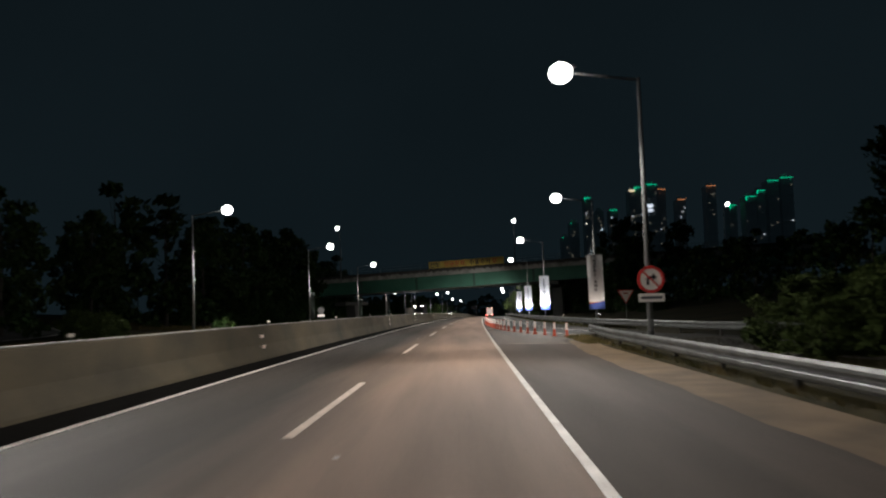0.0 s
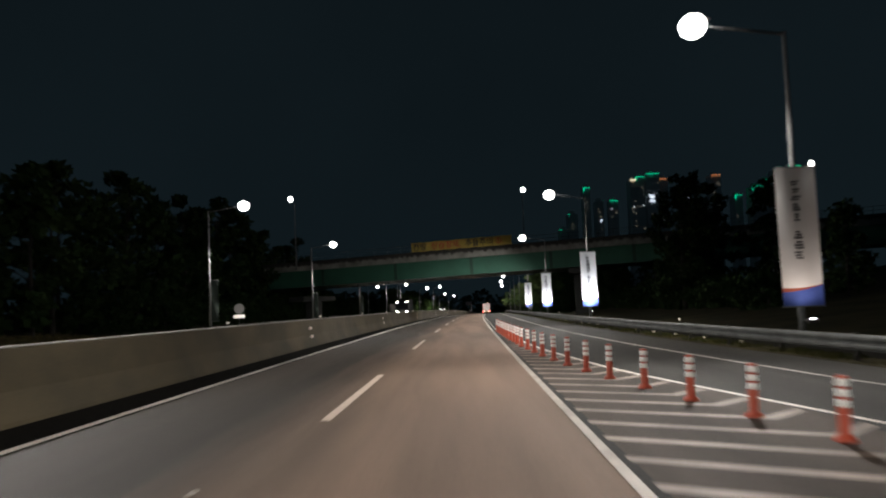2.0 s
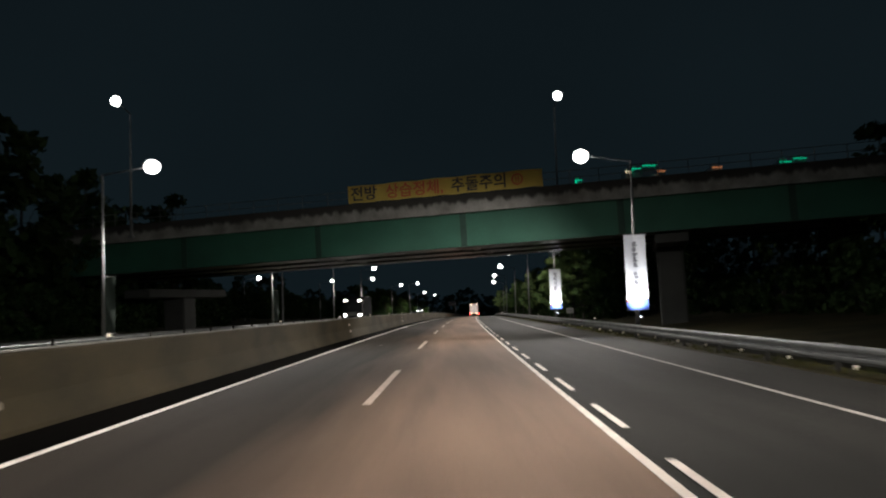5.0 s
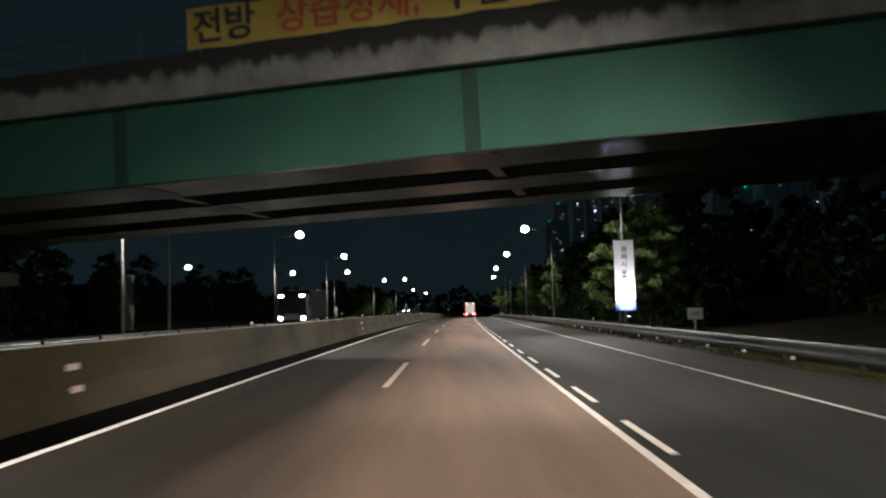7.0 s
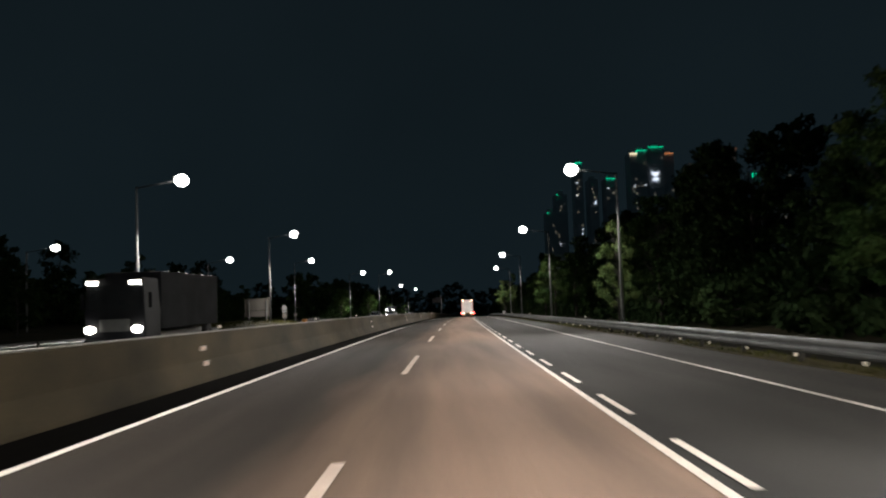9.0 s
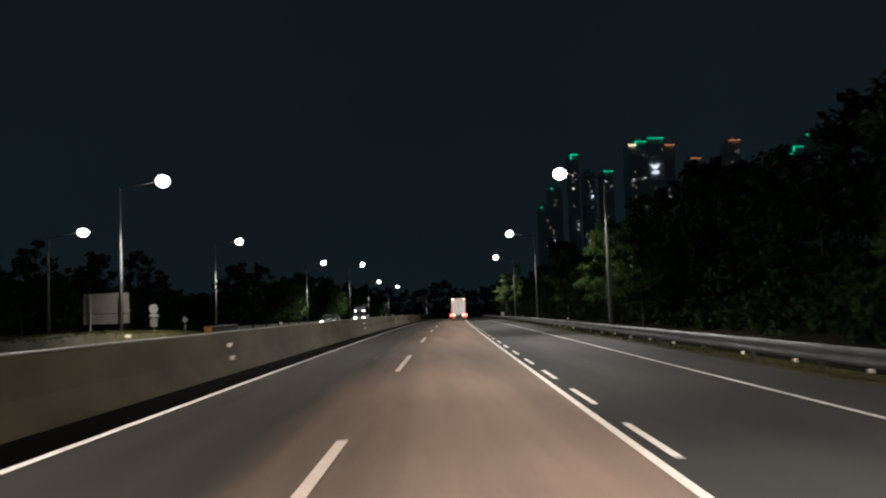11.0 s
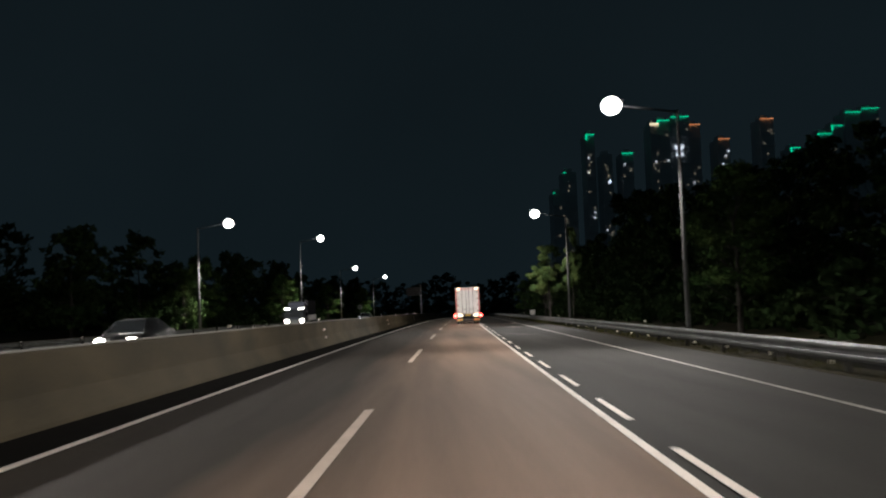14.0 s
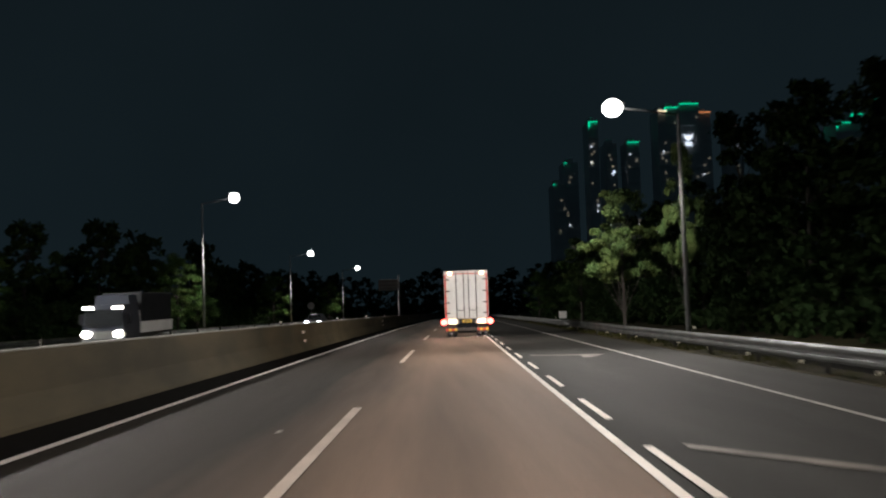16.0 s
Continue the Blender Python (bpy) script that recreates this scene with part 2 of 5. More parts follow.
def dim_left_lane(m, fade_at, tone):
    """Darkens the left lane's colour, as it lies outside the headlight pool; ragged edge."""
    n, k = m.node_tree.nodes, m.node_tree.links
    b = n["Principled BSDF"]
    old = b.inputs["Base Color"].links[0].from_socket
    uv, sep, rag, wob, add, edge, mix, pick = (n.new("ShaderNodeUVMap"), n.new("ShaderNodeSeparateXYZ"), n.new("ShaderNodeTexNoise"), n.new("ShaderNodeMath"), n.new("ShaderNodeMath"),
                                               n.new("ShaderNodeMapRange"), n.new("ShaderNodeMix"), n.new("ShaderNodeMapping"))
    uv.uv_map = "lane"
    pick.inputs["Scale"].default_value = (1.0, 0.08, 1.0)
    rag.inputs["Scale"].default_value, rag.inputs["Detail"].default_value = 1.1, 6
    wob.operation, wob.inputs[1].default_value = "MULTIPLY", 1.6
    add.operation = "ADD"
    edge.inputs["From Min"].default_value, edge.inputs["From Max"].default_value = fade_at + 1.3, fade_at - 0.9
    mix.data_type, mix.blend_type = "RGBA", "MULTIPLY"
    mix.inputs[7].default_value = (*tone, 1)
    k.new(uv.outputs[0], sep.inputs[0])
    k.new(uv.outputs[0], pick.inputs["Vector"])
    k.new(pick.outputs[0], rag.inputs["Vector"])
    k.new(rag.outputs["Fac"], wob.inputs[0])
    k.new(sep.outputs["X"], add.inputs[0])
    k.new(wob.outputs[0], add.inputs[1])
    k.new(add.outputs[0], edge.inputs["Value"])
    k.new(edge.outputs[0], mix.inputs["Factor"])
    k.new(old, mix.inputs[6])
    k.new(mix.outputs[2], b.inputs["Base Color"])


dim_left_lane(ASPHALT_HEADLIT, -3.1, (0.088, 0.094, 0.084))
grime_over(CONCRETE_STAIN, 9.55, 9.85, (0.022, 0.021, 0.018))


# ---- building blocks ----
def mesh_of(name, bm, mat, smooth=False):
    bmesh.ops.recalc_face_normals(bm, faces=bm.faces)
    me = bpy.data.meshes.new(name)
    bm.to_mesh(me)
    bm.free()
    me.materials.append(mat)
    if smooth:
        me.shade_smooth()
    return me


def part(name, bm, mat, parent, label="", smooth=False):
    ob = new(name, bm if isinstance(bm, bpy.types.Mesh) else mesh_of(name, bm, mat, smooth))
    ob.parent = parent
    return tagged(ob, label)


def thing(name, m, label, category, group="", kind=""):
    ob = new(name)
    ob.matrix_basis = m
    ob.empty_display_size = 0.3
    return tagged(ob, label, category, group, kind)


def structure(name, bm, mat, label, category, smooth=False, kind="structure"):
    return tagged(new(name, mesh_of(name, bm, mat, smooth)), label, category, "", kind)


def box(bm, x0, x1, y0, y1, z0, z1, bevel=0.0):
    v = [bm.verts.new((x, y, z)) for z in (z0, z1) for x, y in ((x0, y0), (x1, y0), (x1, y1), (x0, y1))]
    fs = [bm.faces.new([v[i] for i in f]) for f in ((3, 2, 1, 0), (4, 5, 6, 7), (0, 1, 5, 4), (1, 2, 6, 5), (2, 3, 7, 6), (3, 0, 4, 7))]
    if bevel:
        bmesh.ops.bevel(bm, geom=list({e for f in fs for e in f.edges}), offset=bevel, segments=2, affect="EDGES", profile=0.6)
    return bm


def rod(bm, a, b, r0, r1=None, seg=10, cap=True):
    a, b = Vector(a), Vector(b)
    r1 = r0 if r1 is None else r1
    d = (b - a).normalized()
    u = d.orthogonal().normalized()
    w = d.cross(u)
    rings = []
    for p, r in ((a, r0), (b, r1)):
        rings.append([bm.verts.new(p + (u * math.cos(i * math.tau / seg) + w * math.sin(i * math.tau / seg)) * r) for i in range(seg)])
    for i in range(seg):
        j = (i + 1) % seg
        bm.faces.new((rings[0][i], rings[0][j], rings[1][j], rings[1][i]))
    if cap:
        bm.faces.new(rings[0][::-1])
        bm.faces.new(rings[1])
    return bm


def lathe(bm, profile, seg=16, centre=(0, 0, 0)):
    c = Vector(centre)
    rings = [[bm.verts.new(c + Vector((r * math.cos(i * math.tau / seg), r * math.sin(i * math.tau / seg), z))) for i in range(seg)] for r, z in profile]
    for p, q in zip(rings, rings[1:]):
        for i in range(seg):
            bm.faces.new((p[i], p[(i + 1) % seg], q[(i + 1) % seg], q[i]))
    bm.faces.new(rings[0][::-1])
    bm.faces.new(rings[-1])
    return bm


def sweep(profile, s0, s1, step=4.0, shift=None, closed=True, bm=None):
    """A section of (l, z) points carried along the road; shift(s) moves it sideways."""
    bm = bm or bmesh.new()
    count = max(2, int(round((s1 - s0) / step)) + 1)
    rings = []
    for s in np.linspace(s0, s1, count):
        d = shift(s) if shift else 0.0
        rings.append([bm.verts.new(at(s, l + d, z)) for l, z in profile])
    n = len(profile)
    for p, q in zip(rings, rings[1:]):
        for i in range(n if closed else n - 1):
            bm.faces.new((p[i], p[(i + 1) % n], q[(i + 1) % n], q[i]))
    if closed:
        bm.faces.new(rings[0][::-1])
        bm.faces.new(rings[-1])
    return bm


def strip(s0, s1, l0, l1, z, step=4.0, left=None, right=None, bm=None):
    """A flat sheet along the road between two edges that may vary."""
    bm = bm or bmesh.new()
    count = max(2, int(round((s1 - s0) / step)) + 1)
    prev = None
    for s in np.linspace(s0, s1, count):
        a, b = (left(s) if left else l0), (right(s) if right else l1)
        row = [bm.verts.new(at(s, a + (b - a) * i / 2, z)) for i in range(3)]
        if prev:
            for i in range(2):
                bm.faces.new((prev[i], prev[i + 1], row[i + 1], row[i]))
        prev = row
    return bm


def patch(points, z):
    """A painted mark on the road: corners in (s, l)."""
    bm = bmesh.new()
    bm.faces.new([bm.verts.new(at(s, l, z)) for s, l in points])
    return bm


# ---- the ground and the roads ----
GORE_S = [30, 46, 53, 60, 63, 65.5, 68.7, 71, 74.3, 78.3, 81, 88, 92, 96, 500]
GORE_L = [7.6, 4.9, 3.49, 2.19, 1.78, 1.55, 1.27, 1.08, 0.88, 0.78, 0.66, 0.54, 0.46, 0.42, 0.42]
POST_S = [45.9, 47.8, 49.8, 51.9, 54, 58, 60, 64, 68, 72, 74, 78, 82, 90, 94]
POST_L = [3.62, 3.22, 2.90, 2.5, 2.2, 1.62, 1.34, 0.97, 0.70, 0.55, 0.46, 0.40, 0.31, 0.22, 0.20]
RAMP_S = [-60, 20, 44, 57, 65, 74, 83, 92, 102, 600]
RAMP_L = [30, 13.5, 7.6, 5.47, 4.8, 4.2, 3.87, 3.66, 3.55, 3.55]
RAIL_S = [-60, 20, 44, 60, 78, 97, 153, 190, 254, 323, 600]
RAIL_L = [33, 16.0, 9.4, 7.3, 6.4, 5.9, 5.9, 5.9, 5.6, 5.7, 5.7]


def gore(s):
    return float(np.interp(s, GORE_S, GORE_L))


def ramp_edge(s):
    return float(np.interp(s, RAMP_S, RAMP_L))


def rail_line(s):
    return float(np.interp(s, RAIL_S, RAIL_L))


def shoulder(s):
    """Outer edge of the asphalt beside the through lane before the two roads meet."""
    return 2.62 + 0.045 * math.sin(s * 0.7) + 0.035 * math.sin(s * 1.9 + 1) + max(0.0, s - 31) * 0.045


def terrain(s, l):
    """Height of the ground: a hillside right, a low bank left where a ramp loops round."""
    z = -0.16
    if l > 13:
        z += min((l - 13) * 0.10, 9.0)
    if l < -24:
        z += min((-24 - l) * 0.05, 5.0)
    fade = min(1.0, max(0.0, (110 - s) / 20))
    if l < -21:
        z += fade * float(np.interp(-l, [21, 24, 33, 45, 60], [0.0, 0.35, 0.45, 1.2, 1.0]))
    if l > 13 or (l < -13 and fade == 0):
        z += noise.noise(Vector((s * 0.02, l * 0.02, 0))) * min(1.5, (abs(l) - 10) * 0.05)
    return z


bm = bmesh.new()
grid = []
sides = [-900, -500, -260, -120, -60, -52, -45, -38, -33, -28, -24, -21, -14, -9, -4, 0, 3, 6, 9, 13, 20, 32, 50, 90, 160, 320, 620, 1000]
for s in np.concatenate([np.arange(-60, 520, 10.0), np.arange(520, 1390, 60.0)]):
    row = []
    for l in sides:
        row.append(bm.verts.new(at(s, l, terrain(s, l))))
    grid.append(row)
for p, q in zip(grid, grid[1:]):
    for i in range(len(sides) - 1):
        bm.faces.new((p[i], p[i + 1], q[i + 1], q[i]))
structure("ground", bm, GRASS, "dark verge and hillside ground with dry grass", "ground", True)

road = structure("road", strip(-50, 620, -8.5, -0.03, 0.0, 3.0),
                 ASPHALT_HEADLIT, "brown-grey worn asphalt carriageway, headlight pool coloured in, white lane markings", "road")
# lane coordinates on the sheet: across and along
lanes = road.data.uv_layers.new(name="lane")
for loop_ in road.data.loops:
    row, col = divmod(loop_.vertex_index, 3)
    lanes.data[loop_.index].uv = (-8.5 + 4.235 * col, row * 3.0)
structure("ramp_road", strip(-55, 620, 0, 0, -0.006, 3.0, left=lambda s: (max(gore(s) - 0.4, 3.0) + max(0, 30 - s) * 0.32) if s < 43 else -0.3, right=lambda s: rail_line(s) + 0.77),
          ASPHALT_NEW_DIM, "dark grey asphalt slip road and joining lane", "road")
structure("shoulder", strip(-50, 47, -0.3, 3.0, -0.004, 1.0, right=shoulder), ASPHALT_SHOULDER, "dark asphalt shoulder with a ragged gravel edge", "road")
structure("opposite_road", strip(-50, 620, -20.2, -9.1, 0.20, 4.0), ASPHALT_FAR, "asphalt carriageway for oncoming traffic beyond the barrier", "road")
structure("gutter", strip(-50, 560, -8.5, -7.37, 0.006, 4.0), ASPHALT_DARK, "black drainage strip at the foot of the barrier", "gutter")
structure("gravel_verge", strip(-50, 44, 2.5, 4.6, -0.012, 1.0, left=lambda s: shoulder(s) - 0.3, right=lambda s: 4.9), GRAVEL,
          "pale sandy gravel beside the asphalt edge", "gravel")

structure("gore_surface", strip(40.5, 96, 0.1, 3.0, 0.003, 1.5, right=lambda s: min(gore(s), 3.2) - 0.02), ASPHALT_SHOULDER, "brown worn asphalt under the painted gore hatching", "road")

# painted lines
structure("left_edge_line", strip(-50, 560, -7.33, -7.17, 0.010, 4.0), PAINT, "solid white edge line beside the gutter", "road marking")
structure("right_lane_line", strip(95, 560, -0.140, -0.024, 0.010, 4.0), PAINT_LANE, "solid white line right of the lane", "road marking")
structure("gore_lane_line", strip(-50, 95, -0.145, -0.022, 0.010, 4.0), PAINT_TRODDEN, "worn greyish line between the lane and the hatched gore", "road marking")
structure("merge_edge_line", strip(46, 560, 0, 0, 0.010, 3.0, left=lambda s: ramp_edge(s) - 0.06, right=lambda s: ramp_edge(s) + 0.05), PAINT_OUTER,
          "solid white edge line of the joining lane", "road marking")
structure("gore_line", strip(44.6, 95.5, 0, 0, 0.010, 2.0, left=lambda s: gore(s) - 0.06, right=lambda s: gore(s) + 0.05), PAINT_LANE,
          "white line along the hatched gore", "road marking")
structure("opposite_line", strip(-50, 560, -18.9, -18.75, 0.212, 6.0), PAINT_WORN, "worn white edge line of the opposite carriageway", "road marking")

# ---- the concrete barrier between the carriageways ----
PROFILE = [(-8.42, -0.05), (-8.44, 0.08), (-8.655, 0.52), (-8.72, 1.16), (-8.76, 1.20), (-8.94, 1.20), (-8.98, 1.16), (-9.045, 0.52), (-9.26, 0.08), (-9.28, -0.05)]
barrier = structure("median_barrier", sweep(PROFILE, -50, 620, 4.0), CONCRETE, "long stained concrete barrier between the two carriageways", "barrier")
# The lit top edge is put into a paler concrete colour.
part("barrier_cap", sweep([(-8.745, 1.196), (-8.745, 1.222), (-8.955, 1.222), (-8.955, 1.196)], -50, 620, 4.0), CONCRETE_PALE, barrier, "barrier top in a paler colour for its lit edge")


def reflector_plate():
    bm = box(bmesh.new(), -0.012, 0.032, -0.22, 0.22, -0.055, 0.055, 0.008)
    return mesh_of("reflector", bm, PINK_REFLECTOR)


PLATE = reflector_plate()
for s in [-5, 34.3, 80.8, 112, 151.5, 195, 236.8, 275.8, 310.2, 346, 386, 425]:
    for l, z in ((-8.672, 0.82), (-8.602, 0.44)):
        ob = new("reflector", PLATE)
        ob.matrix_basis = stand(s, l, z)
        ob.parent = barrier

# ---- guardrails ----
W_BEAM = [(0.0, 0.0), (-0.045, 0.05), (-0.045, 0.10), (0.0, 0.145), (0.0, 0.165), (-0.045, 0.21), (-0.045, 0.26), (0.0, 0.31), (0.012, 0.31), (-0.03, 0.255), (-0.03, 0.215), (0.014, 0.168),
          (0.014, 0.142), (-0.03, 0.096), (-0.03, 0.054), (0.012, 0.0)]


def guardrail(name, s0, s1, line, top, label, posts, lower=False):
    rail = tagged(new(name, mesh_of(name, sweep([(l * 1.1, z * 1.16 + top - 0.36) for l, z in W_BEAM], s0, s1, 3.0, line), STEEL)), label, "guardrail")
    if lower:
        part("lower_beam", sweep([(0.02, top - 0.60), (-0.03, top - 0.57), (-0.03, top - 0.43), (0.02, top - 0.40)], s0, s1, 3.0, line), STEEL, rail)
    post = bmesh.new()
    box(post, 0.02, 0.13, -0.055, 0.055, -0.35, top + 0.03, 0.012)
    post = mesh_of("post", post, POST_STEEL)
    for s in posts:
        ob = new("post", post)
        ob.matrix_basis = stand(s, line(s))
        ob.parent = rail
    for s in (s0, s1):
        part("rounded_end", rod(bmesh.new(), at(s, line(s) + 0.01, top - 0.375), at(s, line(s) + 0.01, top), 0.07, 0.07, 12), STEEL, rail)
    return rail


outer = guardrail("guardrail", -40, 560, rail_line, 0.63, "galvanised steel guardrail with a ribbed beam along the verge", np.arange(-38, 520, 4.0))
inner = guardrail("guardrail", -40, 44.5, lambda s: 4.05 + max(0, s - 36) * 0.06, 0.64, "short galvanised guardrail ending where the slip road joins", np.arange(-38, 45, 4.0))

kerb = structure("kerb", sweep([(0.75, -0.1), (0.76, 0.16), (0.79, 0.20), (1.00, 0.205), (1.04, -0.1)], 62, 560, 3.0, rail_line), KERB, "low dirty concrete kerb behind the guardrail", "kerb")
structure("soil_verge", sweep([(-0.22, -0.03), (-0.17, 0.014), (0.10, 0.034), (0.70, 0.030), (0.752, -0.03)], 46, 560, 2.0, rail_line), VERGE,
          "olive-brown soil strip with weeds under the guardrail", "verge")
structure("inner_soil_verge", sweep([(-0.16, -0.05), (-0.06, 0.06), (0.10, 0.17), (0.75, 0.15), (0.85, -0.2)], -40, 44.4, 2.0, lambda s: 4.05 + max(0, s - 36) * 0.06), VERGE,
          "brown weedy soil bank under the short guardrail", "verge")
SMALL = mesh_of("reflector", box(bmesh.new(), -0.075, 0.075, -0.015, 0.015, -0.045, 0.045, 0.008), REFLECTOR)
for k in range(-3, 110):
    s = float(np.interp(k, [-3, 0, 26.5, 46, 68.5, 110], [70.7, 81.7, 179.3, 251.3, 334.4, 487.0]))
    ob = new("reflector", SMALL)
    ob.matrix_basis = stand(s, rail_line(s) + 0.72, 0.075, 18 if k % 2 else 8)
    ob.parent = kerb

def delineator(s, l, z, label, tall, group):
    """A short post with a white reflective head on a barrier or rail."""
    d = thing("delineator", stand(s, l, z), label, "delineator", group)
    part("stem", rod(bmesh.new(), (0, 0, -0.02), (0, 0, tall * 0.55), 0.014, 0.012, 8), STEEL, d)
    part("head", box(bmesh.new(), -0.045, 0.045, -0.012, 0.012, tall * 0.5, tall, 0.008), REFLECTOR, d, "white reflective head")
    return d


for k in range(-3, 22):
    delineator(52.3 + 16.1 * k, -8.85, 1.22, "small white reflector post on the concrete barrier", 0.14, "reflector posts on the barrier")
for s in (75.2, 113.5, 149.5, 186.9, 226.5, 267.6, 304.3, 335.5, 373.0, 411.0):
    delineator(s, rail_line(s) + 0.07, 0.655, "small white reflector post on the steel guardrail", 0.15, "reflector posts on the guardrail")

# ---- street lamps ----
def lamp_meshes():
    pole = bmesh.new()
    rod(pole, (0, 0, -0.2), (0, 0, 9.58), 0.115, 0.060, 14)
    base = box(bmesh.new(), -0.19, 0.19, -0.19, 0.19, -0.2, 0.06, 0.03)
    hatch = box(bmesh.new(), -0.06, 0.06, -0.118, -0.085, 0.75, 1.15, 0.01)
    arm = bmesh.new()
    rod(arm, (0, 0, 9.50), (-2.30, 0, 9.84), 0.048, 0.034, 12)
    head = bmesh.new()
    bmesh.ops.create_uvsphere(head, u_segments=20, v_segments=12, radius=1.0)
    for v in head.verts:
        v.co = Vector((v.co.x * 0.26 - 2.40, v.co.y * 0.14, v.co.z * 0.08 + 10.06))
    # Oversized glass: the lamp's glare is built into its shape.
    glass = bmesh.new()
    bmesh.ops.create_uvsphere(glass, u_segments=32, v_segments=20, radius=1.0)
    for v in glass.verts:
        v.co = Vector((v.co.x * 0.42 - 2.70, v.co.y * 0.37, v.co.z * 0.37 + 9.86))
    return (("pole", mesh_of("pole", pole, POLE, True)), ("base_plate", mesh_of("base_plate", base, POLE)), ("hatch", mesh_of("hatch", hatch, POLE)),
            ("arm", mesh_of("arm", arm, POLE, True)), ("housing", mesh_of("housing", head, POLE, True)), ("glass", mesh_of("glass", glass, LAMP_GLOW, True)))


LAMP_PARTS = lamp_meshes()
BULB = bpy.data.lights.new("street_light", "SPOT")
BULB.energy, BULB.color, BULB.spot_size, BULB.spot_blend, BULB.shadow_soft_size = LAMP_WATTS * 0.80, LAMP_COLOUR, radians(170), 0.35, 0.25
LEFT_BULB = BULB.copy()
LEFT_BULB.energy, LEFT_BULB.spot_size, LEFT_BULB.spot_blend = LAMP_WATTS * 4.7, radians(150), 0.55
WING = bpy.data.lights.new("street_wing_light", "SPOT")
WING.energy, WING.color, WING.spot_size, WING.spot_blend, WING.shadow_soft_size = LAMP_WATTS * 1.8, LAMP_COLOUR, radians(84), 1.0, 0.25


def street_lamp(s, l, z=0.0, mirror=False, tall=1.0, lit=True):
    m = stand(s, l, z, 180 if mirror else 0)
    lamp = thing("street_lamp", m, "tall grey steel street lamp with a glowing white head", "street lamp", "street lamps along the road")
    lamp.scale = (1, 1, tall)
    for name, me in LAMP_PARTS:
        part(name, me, None, lamp)
    if lit:
        bulb = new("street_light", LEFT_BULB if mirror else BULB)
        bulb.matrix_basis = m @ pose(-2.70, 0, 9.30 * tall, 0, 25 if mirror else 30, 0)
        if not mirror:
            for tilt in (-58, 58):
                bulb = new("street_wing_light", WING)
                bulb.matrix_basis = m @ pose(-2.70, 0, 9.30 * tall, tilt, 0, 26 if tilt > 0 else -26)
    return lamp


RIGHT_LAMPS = [(-8, 5.3), (33.2, 5.05), (67.7, 8.32), (106, 7.55), (146, 7.75), (186.2, 7.75), (224.5, 7.75), (263.2, 7.68), (303.4, 7.30), (343, 7.65)]
for s, l in RIGHT_LAMPS:
    street_lamp(s, l, -0.15, lit=s < 430)
LEFT_LAMPS = [(28, -21.5, 1.0), (67.4, -22.2, 1.0), (105.2, -20.9, 1.0), (144.5, -20.8, 1.0), (184, -20.8, 1.0), (222.9, -20.9, 1.0), (263.5, -22.3, 1.05), (303, -27.6, 1.02),
              (341, -24.4, 1.0), (377.5, -22.6, 1.18), (418, -23.5, 1.0), (456, -22.0, 1.0), (249.8, -41.5, 0.87), (275.8, -32.7, 0.88)]
for s, l, k in LEFT_LAMPS:
    street_lamp(s, l, -0.15, True, k, k > 0.9)


bare = thing("steel_pole", stand(196.4, -22.5, -0.15), "tall bare grey steel pole beyond the opposite carriageway", "pole")
part("shaft", rod(bmesh.new(), (0, 0, -0.2), (0, 0, 10.4), 0.12, 0.075, 12), POLE, bare, "", True)
part("base_plate", box(bmesh.new(), -0.2, 0.2, -0.2, 0.2, -0.2, 0.05, 0.02), POLE, bare)


# ---- broken lines, hatching and posts ----
def dash_mesh(s, l, length, width, name, z, mat):
    ob = new(name, mesh_of(name, patch([(s, l - width / 2), (s, l + width / 2), (s + length, l + width / 2), (s + length, l - width / 2)], z), mat))
    ob.parent = road
    return ob


for i in range(-3, 26):
    dash_mesh(14.97 + 19.985 * i, -3.6, 8.0, 0.15, "lane_dash", 0.010, PAINT_DASH)
for i in range(0, 76):
    dash_mesh(96.4 + 4.976 * i, 0.195, 2.65, 0.108, "short_dash", 0.010, PAINT_LANE)
for i in range(0, 27):
    s = 40.55 + 1.325 * i
    far = gore(s)
    wide = 0.30
    if s < 44.5:
        pts = [(s, 0.06), (s + wide, 0.06), (s + wide - 0.66 * 2.8, 2.9), (s - 0.66 * 2.8, 2.9)]
    else:
        apex = max(far - 0.70, 0.12)
        back = s - 0.66 * (apex - 0.06)
        tip = back + 1.1 * (far - 0.06 - apex)
        pts = [(s, 0.06), (back, apex), (tip, far - 0.06), (tip + wide * 1.2, far - 0.06), (back + wide * 1.1, apex - 0.05), (s + wide, 0.06)]
    ob = new("hatch_line", mesh_of("hatch_line", patch(pts, 0.009), PAINT_HATCH))
    ob.parent = road


# worn paint and flecks on the road
for name, pts in (("worn_stripe", [(318.1, 0.62), (317.8, 0.60), (315.75, 2.30), (316.05, 2.38)]),
                  ("worn_stripe", [(336.5, 0.55), (336.1, 0.55), (335.5, 2.1), (334.3, 2.0), (334.5, 2.3), (335.9, 2.95), (336.0, 2.2)])):
    ob = new(name, mesh_of(name, patch(pts, 0.008), PAINT_FAINT))
    ob.parent = road
for s, l in ((13.42, -2.73), (50.3, -4.03), (241.7, -4.79), (320.1, -4.39), (257.4, -5.7), (93.0, -4.4), (139.5, -5.6)):
    bm = bmesh.new()
    c = at(s, l, 0.012)
    bm.faces.new([bm.verts.new(c + Vector((0.045 * math.cos(i * 1.05 + s), 0.12 * math.sin(i * 1.05 + s), 0))) for i in range(6)])
    ob = new("paint_fleck", mesh_of("paint_fleck", bm, PAINT_WORN))
    ob.parent = road


